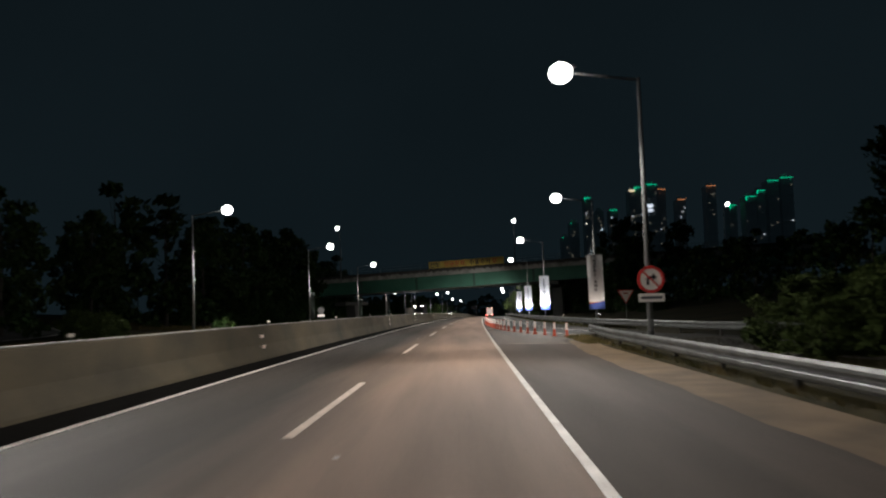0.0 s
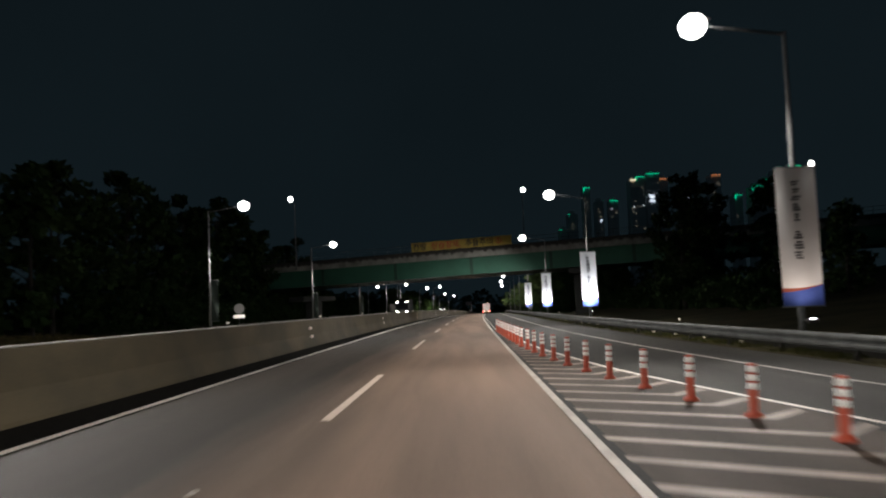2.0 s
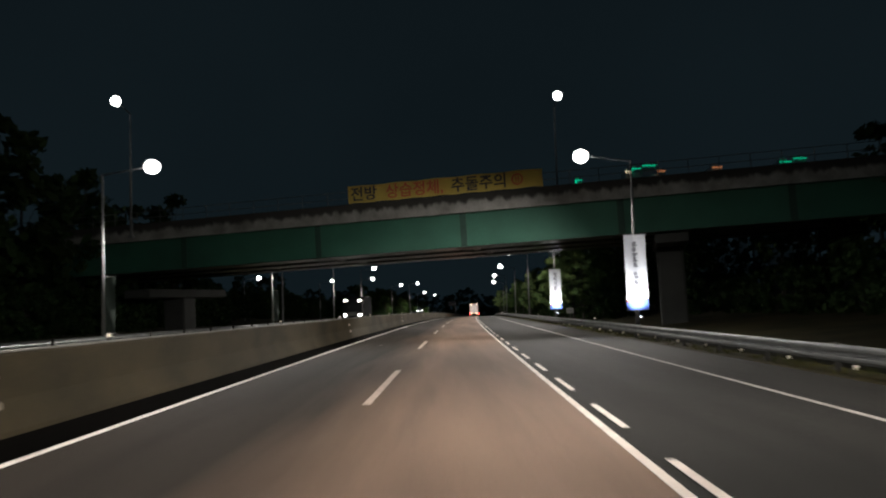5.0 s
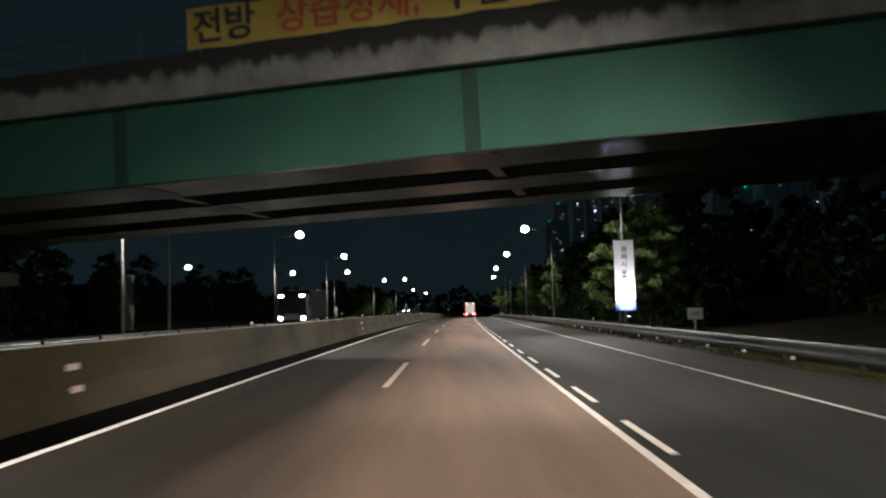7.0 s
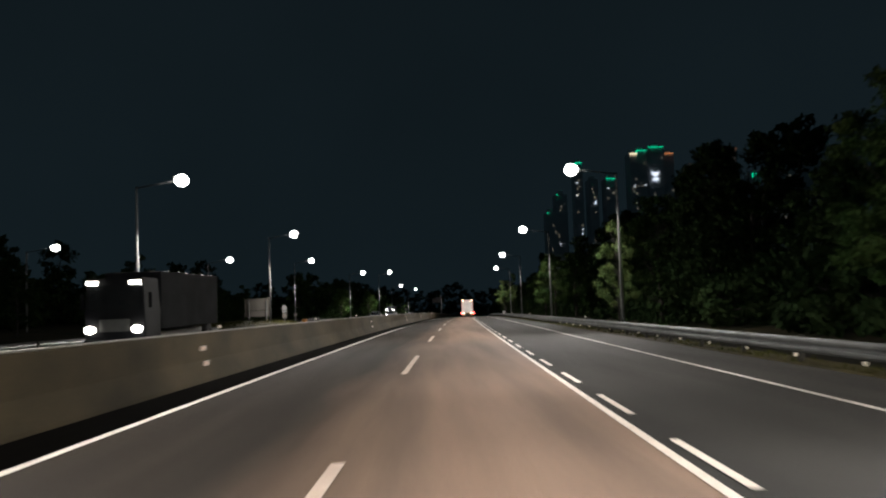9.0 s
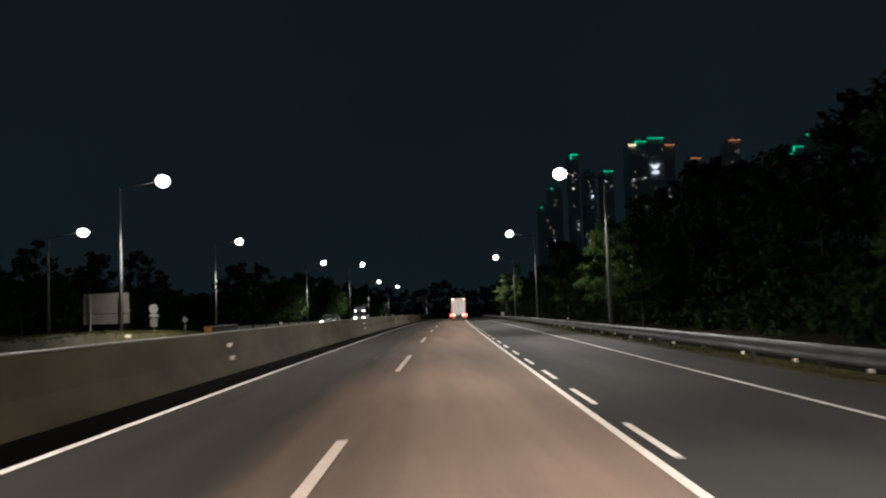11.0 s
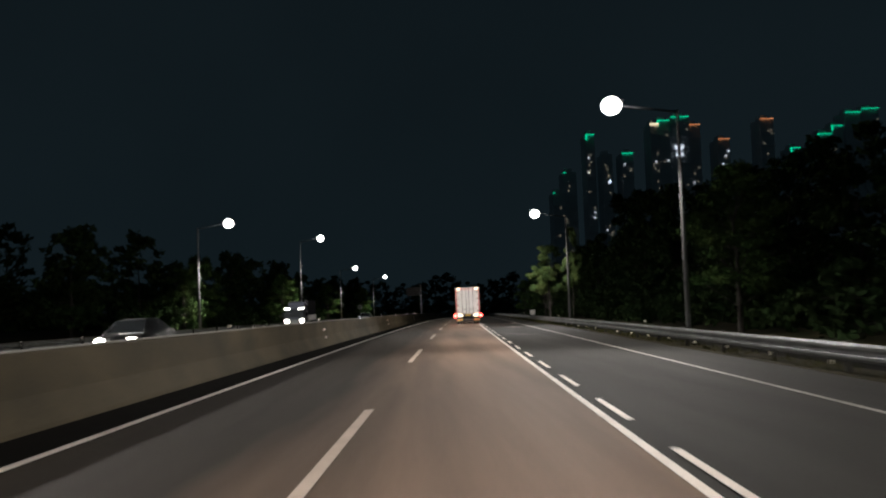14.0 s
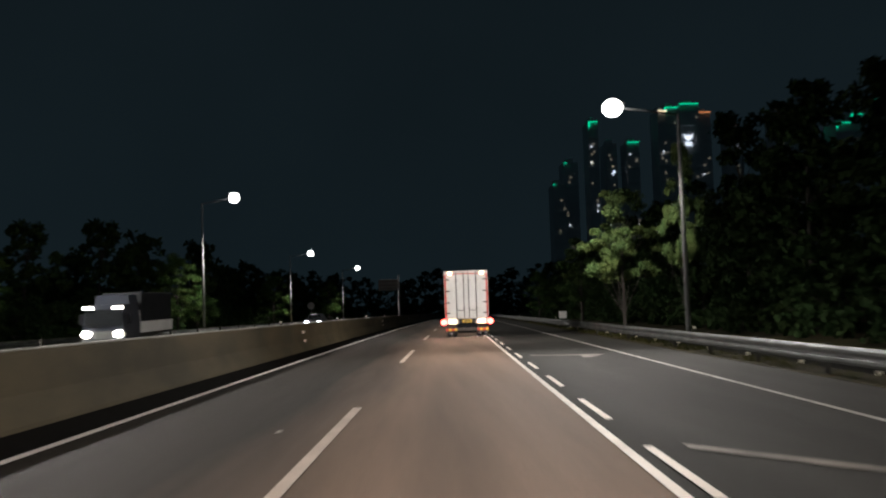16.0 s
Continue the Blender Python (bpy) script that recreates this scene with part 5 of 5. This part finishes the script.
for s in np.arange(40, 182, 8.0):
    tree(FAR[int(s) % 3], s + rnd.uniform(-2, 2), 26.0 + rnd.uniform(-3, 3), slope(26), rnd.uniform(0.75, 1.0) * (0.62 if 60 < s < 126 else 1.0), "dark_tree", "dark leafy tree behind the slip road", "tree", "dark wood right of the road")
for s in np.arange(60, 520, 24.0):
    tree(FAR[int(s) % 3], s, 44.0 + rnd.uniform(-5, 5), slope(44), rnd.uniform(1.0, 1.25) * (0.6 if s < 190 else 1.0), "dark_tree", "dark leafy tree high on the hillside", "tree", "dark wood right of the road")
for s, l, k in [(124, 19.0, 0.95), (131, 21.0, 1.0), (227, 14.4, 0.80), (232, 14.8, 0.85), (276, 13.6, 0.85), (315, 13.6, 0.70)]:
    tree(WOOD[int(s) % 3], s, l, slope(l), k, "dark_tree", "tall dark leafy tree behind the guardrail", "tree", "dark wood right of the road")
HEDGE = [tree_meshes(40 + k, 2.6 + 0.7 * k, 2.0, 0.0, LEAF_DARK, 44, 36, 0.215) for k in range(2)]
for n, s in enumerate(np.arange(194, 470, 3.6)):
    tree(HEDGE[n % 2], s + rnd.uniform(-0.8, 0.8), 14.6 + rnd.uniform(-0.7, 0.9), 0.0, rnd.uniform(0.75, 1.1), "bush", "dark undergrowth bush at the edge of the wood", "bush", "undergrowth at the wood's edge")
for n, s in enumerate(np.arange(104, 182, 4.2)):
    tree(HEDGE[n % 2], s, 20.5 + rnd.uniform(-0.7, 1.5), slope(20.5), rnd.uniform(0.75, 1.1), "bush", "dark undergrowth bush at the edge of the wood", "bush", "undergrowth at the wood's edge")
for n, s in enumerate(np.arange(112, 200, 4.0)):
    tree(HEDGE[n % 2], s, -30.5 + rnd.uniform(-1.0, 0.7), slope(-30.5), rnd.uniform(0.8, 1.15), "bush", "dark undergrowth bush beyond the opposite carriageway", "bush", "undergrowth at the wood's edge")
for n, s in enumerate(np.arange(338, 500, 5.0)):
    tree(HEDGE[n % 2], s, -28.5 + rnd.uniform(-1.0, 0.7), slope(-28.5), rnd.uniform(0.7, 1.0), "bush", "dark undergrowth bush beyond the opposite carriageway", "bush", "undergrowth at the wood's edge")
# the wood that closes the view where the road bends away
for n, l in enumerate(np.arange(-96, 100, 5.0)):
    tree(FAR[n % 3], 636 + 9 * (n % 3), float(l), slope(l), rnd.uniform(1.0, 1.5), "dark_tree", "tall dark leafy tree closing the view ahead", "tree", "dark wood ahead")
for n, l in enumerate(np.arange(-90, 96, 6.0)):
    tree(HEDGE[n % 2], 628, float(l), slope(l), rnd.uniform(1.6, 2.3), "bush", "dark undergrowth bush closing the view ahead", "bush", "undergrowth at the wood's edge")
t = tree(HIGH, 352.0, 6.9, -0.2, 0.80, "roadside_tree", "pale green tree leaning over the guardrail beside a lamp", "tree", "trees beside the road")
t.scale = (0.68, 0.68, 0.84)
t = tree(HIGH, 346.0, 8.4, -0.2, 0.86, "roadside_tree", "slender green tree close behind a lamp pole", "tree", "trees beside the road")
t.scale = (0.32, 0.32, 0.96)
# left side
for s in np.concatenate([np.arange(34, 200, 6.0), np.arange(336, 520, 9.0)]):
    tree(FAR[int(s) % 3], s + rnd.uniform(-2, 2), -34.5 + rnd.uniform(-3, 2), slope(-34.5), rnd.uniform(0.66, 0.90) * (1.45 if 84 < s < 200 else 1.0), "dark_tree", "dark leafy tree beyond the opposite carriageway", "tree", "dark wood left of the road")
for s in np.arange(198, 345, 5.0):
    tree(FAR[int(s) % 3], s + rnd.uniform(-2, 2), -58.0 + rnd.uniform(-5, 5), slope(-58), rnd.uniform(0.50, 0.70), "dark_tree", "dark leafy tree beyond the opposite carriageway", "tree", "dark wood left of the road")
for s in np.arange(216, 336, 4.5):
    tree(FAR[int(s) % 3], s + rnd.uniform(-1.5, 1.5), -42.0 + rnd.uniform(-4, 4), slope(-42), rnd.uniform(0.36, 0.55), "dark_tree", "low dark leafy tree beyond the opposite carriageway", "tree", "dark wood left of the road")
for n, s in enumerate(np.arange(206, 430, 4.2)):
    tree(HEDGE[n % 2], s, -48.0 + rnd.uniform(-1.5, 1.5), slope(-48), rnd.uniform(1.3, 1.75), "bush", "dark undergrowth bush beyond the opposite carriageway", "bush", "undergrowth at the wood's edge")
for s in np.arange(60, 560, 26.0):
    tree(FAR[int(s) % 3], s, -72.0 + rnd.uniform(-6, 6), slope(-72), rnd.uniform(0.9, 1.2), "dark_tree", "dark leafy tree far beyond the opposite carriageway", "tree", "dark wood left of the road")
for n, (s, l, k) in enumerate([(344.5, -26.9, 0.66), (352, -27.8, 0.70), (380, -25.6, 0.66), (388, -26.4, 0.7), (421, -26.4, 0.7), (459, -25, 0.7)]):
    tree(LIT[n % 3], s, l, -0.3, k, "roadside_tree", "green tree beside a street lamp beyond the opposite carriageway", "tree", "trees beside the road")
for s, l, k in [(29.5, 9.0, 0.84), (30.5, 11.6, 0.98), (26.5, 10.6, 0.96), (24, 13.5, 1.1), (33, 14.0, 1.12), (27, 8.4, 0.60)]:
    tree(BUSH[int(s) % 2], s, l, -0.2, k, "bush", "large dark green bush beside the slip road", "bush", "bushes beside the slip road")
for s, l, k in [(67, -19.9, 1.0), (71, -20.2, 0.7), (56, -25.5, 0.75), (60, -26, 0.7), (64, -27, 0.62)]:
    tree(GREEN_BUSH if s > 66 else BUSH[int(s) % 2], s, l, terrain(s, l) - 0.05, k, "bush", "green bush beyond the concrete barrier", "bush", "bushes beyond the barrier")

# a curved ramp beyond the opposite carriageway
def loop(r0, r1, up, name, mat, label, category, a0=-100, a1=100):
    bm = bmesh.new()
    arc = []
    for i in range(41):
        a = math.radians(a0 + i * (a1 - a0) / 40)
        row = []
        for r in np.linspace(r0, r1, 5):
            s, l = 50 + math.cos(a) * r, -42 - math.sin(a) * r * 0.52
            row.append(bm.verts.new(at(s, l, terrain(s, l) + up)))
        arc.append(row)
    for p, q in zip(arc, arc[1:]):
        for i in range(4):
            bm.faces.new((p[i], p[i + 1], q[i + 1], q[i]))
    return structure(name, bm, mat, label, category)


loop(17.5, 26.0, 0.06, "loop_ramp", ASPHALT_FAR, "curved asphalt ramp beyond the opposite carriageway", "road")
loop(18.6, 18.9, 0.075, "loop_line", PAINT, "white edge line of the curved ramp", "road marking")
loop(25.2, 25.4, 0.075, "loop_outer_line", PAINT, "white outer line of the curved ramp", "road marking", -100, 10)
bm = bmesh.new()
arc = []
for i in range(31):
    a = math.radians(-10 + i * 3.6)
    s, l = 50 + math.cos(a) * 26.6, -42 - math.sin(a) * 26.6 * 0.52
    z = terrain(s, l)
    arc.append([bm.verts.new(at(s + d, l, z + h)) for d, h in ((0, -0.2), (0, 0.62), (0.25, 0.62), (0.25, -0.2))])
for p, q in zip(arc, arc[1:]):
    for i in range(3):
        bm.faces.new((p[i], p[i + 1], q[i + 1], q[i]))
structure("ramp_kerb", bm, KERB, "low concrete wall along the outer edge of the curved ramp", "kerb")

# dry grass along the verges
def grass(name, spans, seed, count, label, mat=GRASS, line=None, height=terrain):
    r = random.Random(seed)
    verts, faces = [], []
    for _ in range(count):
        s0, s1, l0, l1, z0, h = r.choice(spans)
        ps, pl = r.uniform(s0, s1), r.uniform(l0, l1)
        if line:
            if math.sin(ps * 0.9) + math.sin(ps * 2.3 + 1) + r.uniform(-1, 1) < -0.3:
                continue
            pl += line(ps)
        p = at(ps, pl, height(ps, pl) - 0.02 if z0 is None else z0)
        a = r.uniform(0, math.tau)
        hh = h * r.uniform(0.5, 1.2)
        u = Vector((math.cos(a), math.sin(a), 0)) * 0.02
        lean = Vector((r.uniform(-0.4, 0.4), r.uniform(-0.4, 0.4), 1)) * hh
        k = len(verts)
        verts += [p - u, p + u, p + lean * 0.6 + u * 0.5, p + lean]
        faces.append((k, k + 1, k + 2, k + 3))
    me = bpy.data.meshes.new(name)
    me.from_pydata(verts, [], faces)
    me.materials.append(mat)
    return tagged(new(name, me), label, "grass", "", "stuff")


grass("verge_weeds", [(60, 97, -0.12, 0.72, 0.02, 0.13), (97, 200, -0.12, 0.72, 0.02, 0.13), (200, 330, -0.12, 0.72, 0.02, 0.15), (330, 400, -0.12, 0.72, 0.02, 0.15)], 9, 20000, "low olive weeds under the steel guardrail", WEED, rail_line)
grass("verge_grass", [(-10, 45, 4.2, 5.6, -0.16, 0.20), (5, 40, 5.5, 9.0, -0.16, 0.3), (60, 97, 8.4, 10.0, -0.16, 0.2), (97, 240, 7.0, 8.8, -0.16, 0.2), (240, 420, 6.9, 8.8, -0.16, 0.22)], 3, 16000, "dry brown grass tufts under the guardrails")
grass("bank_tufts", [(232, 282, -24.5, -20.9, None, 0.22)], 8, 7000, "dry olive tufts on the low bank", WEED, None, bank_top)
grass("far_grass", [(20, 200, -26, -20.8, -0.16, 0.4), (200, 340, -32, -21.2, -0.16, 0.45)], 4, 12000, "dry grass beyond the opposite carriageway")

grass("bank_grass", [(20, 105, -27, -21.5, None, 0.22), (78, 108, -46, -26, None, 0.30)], 6, 14000, "dry straw-coloured grass on the bank beyond the opposite road", STRAW)
grass("nose_grass", [(0, 45, 3.9, 4.25, 0.06, 0.16), (38, 46.5, 3.5, 4.9, -0.01, 0.13)], 7, 3500, "low weeds and dry tufts at the foot of the guardrail", STRAW)
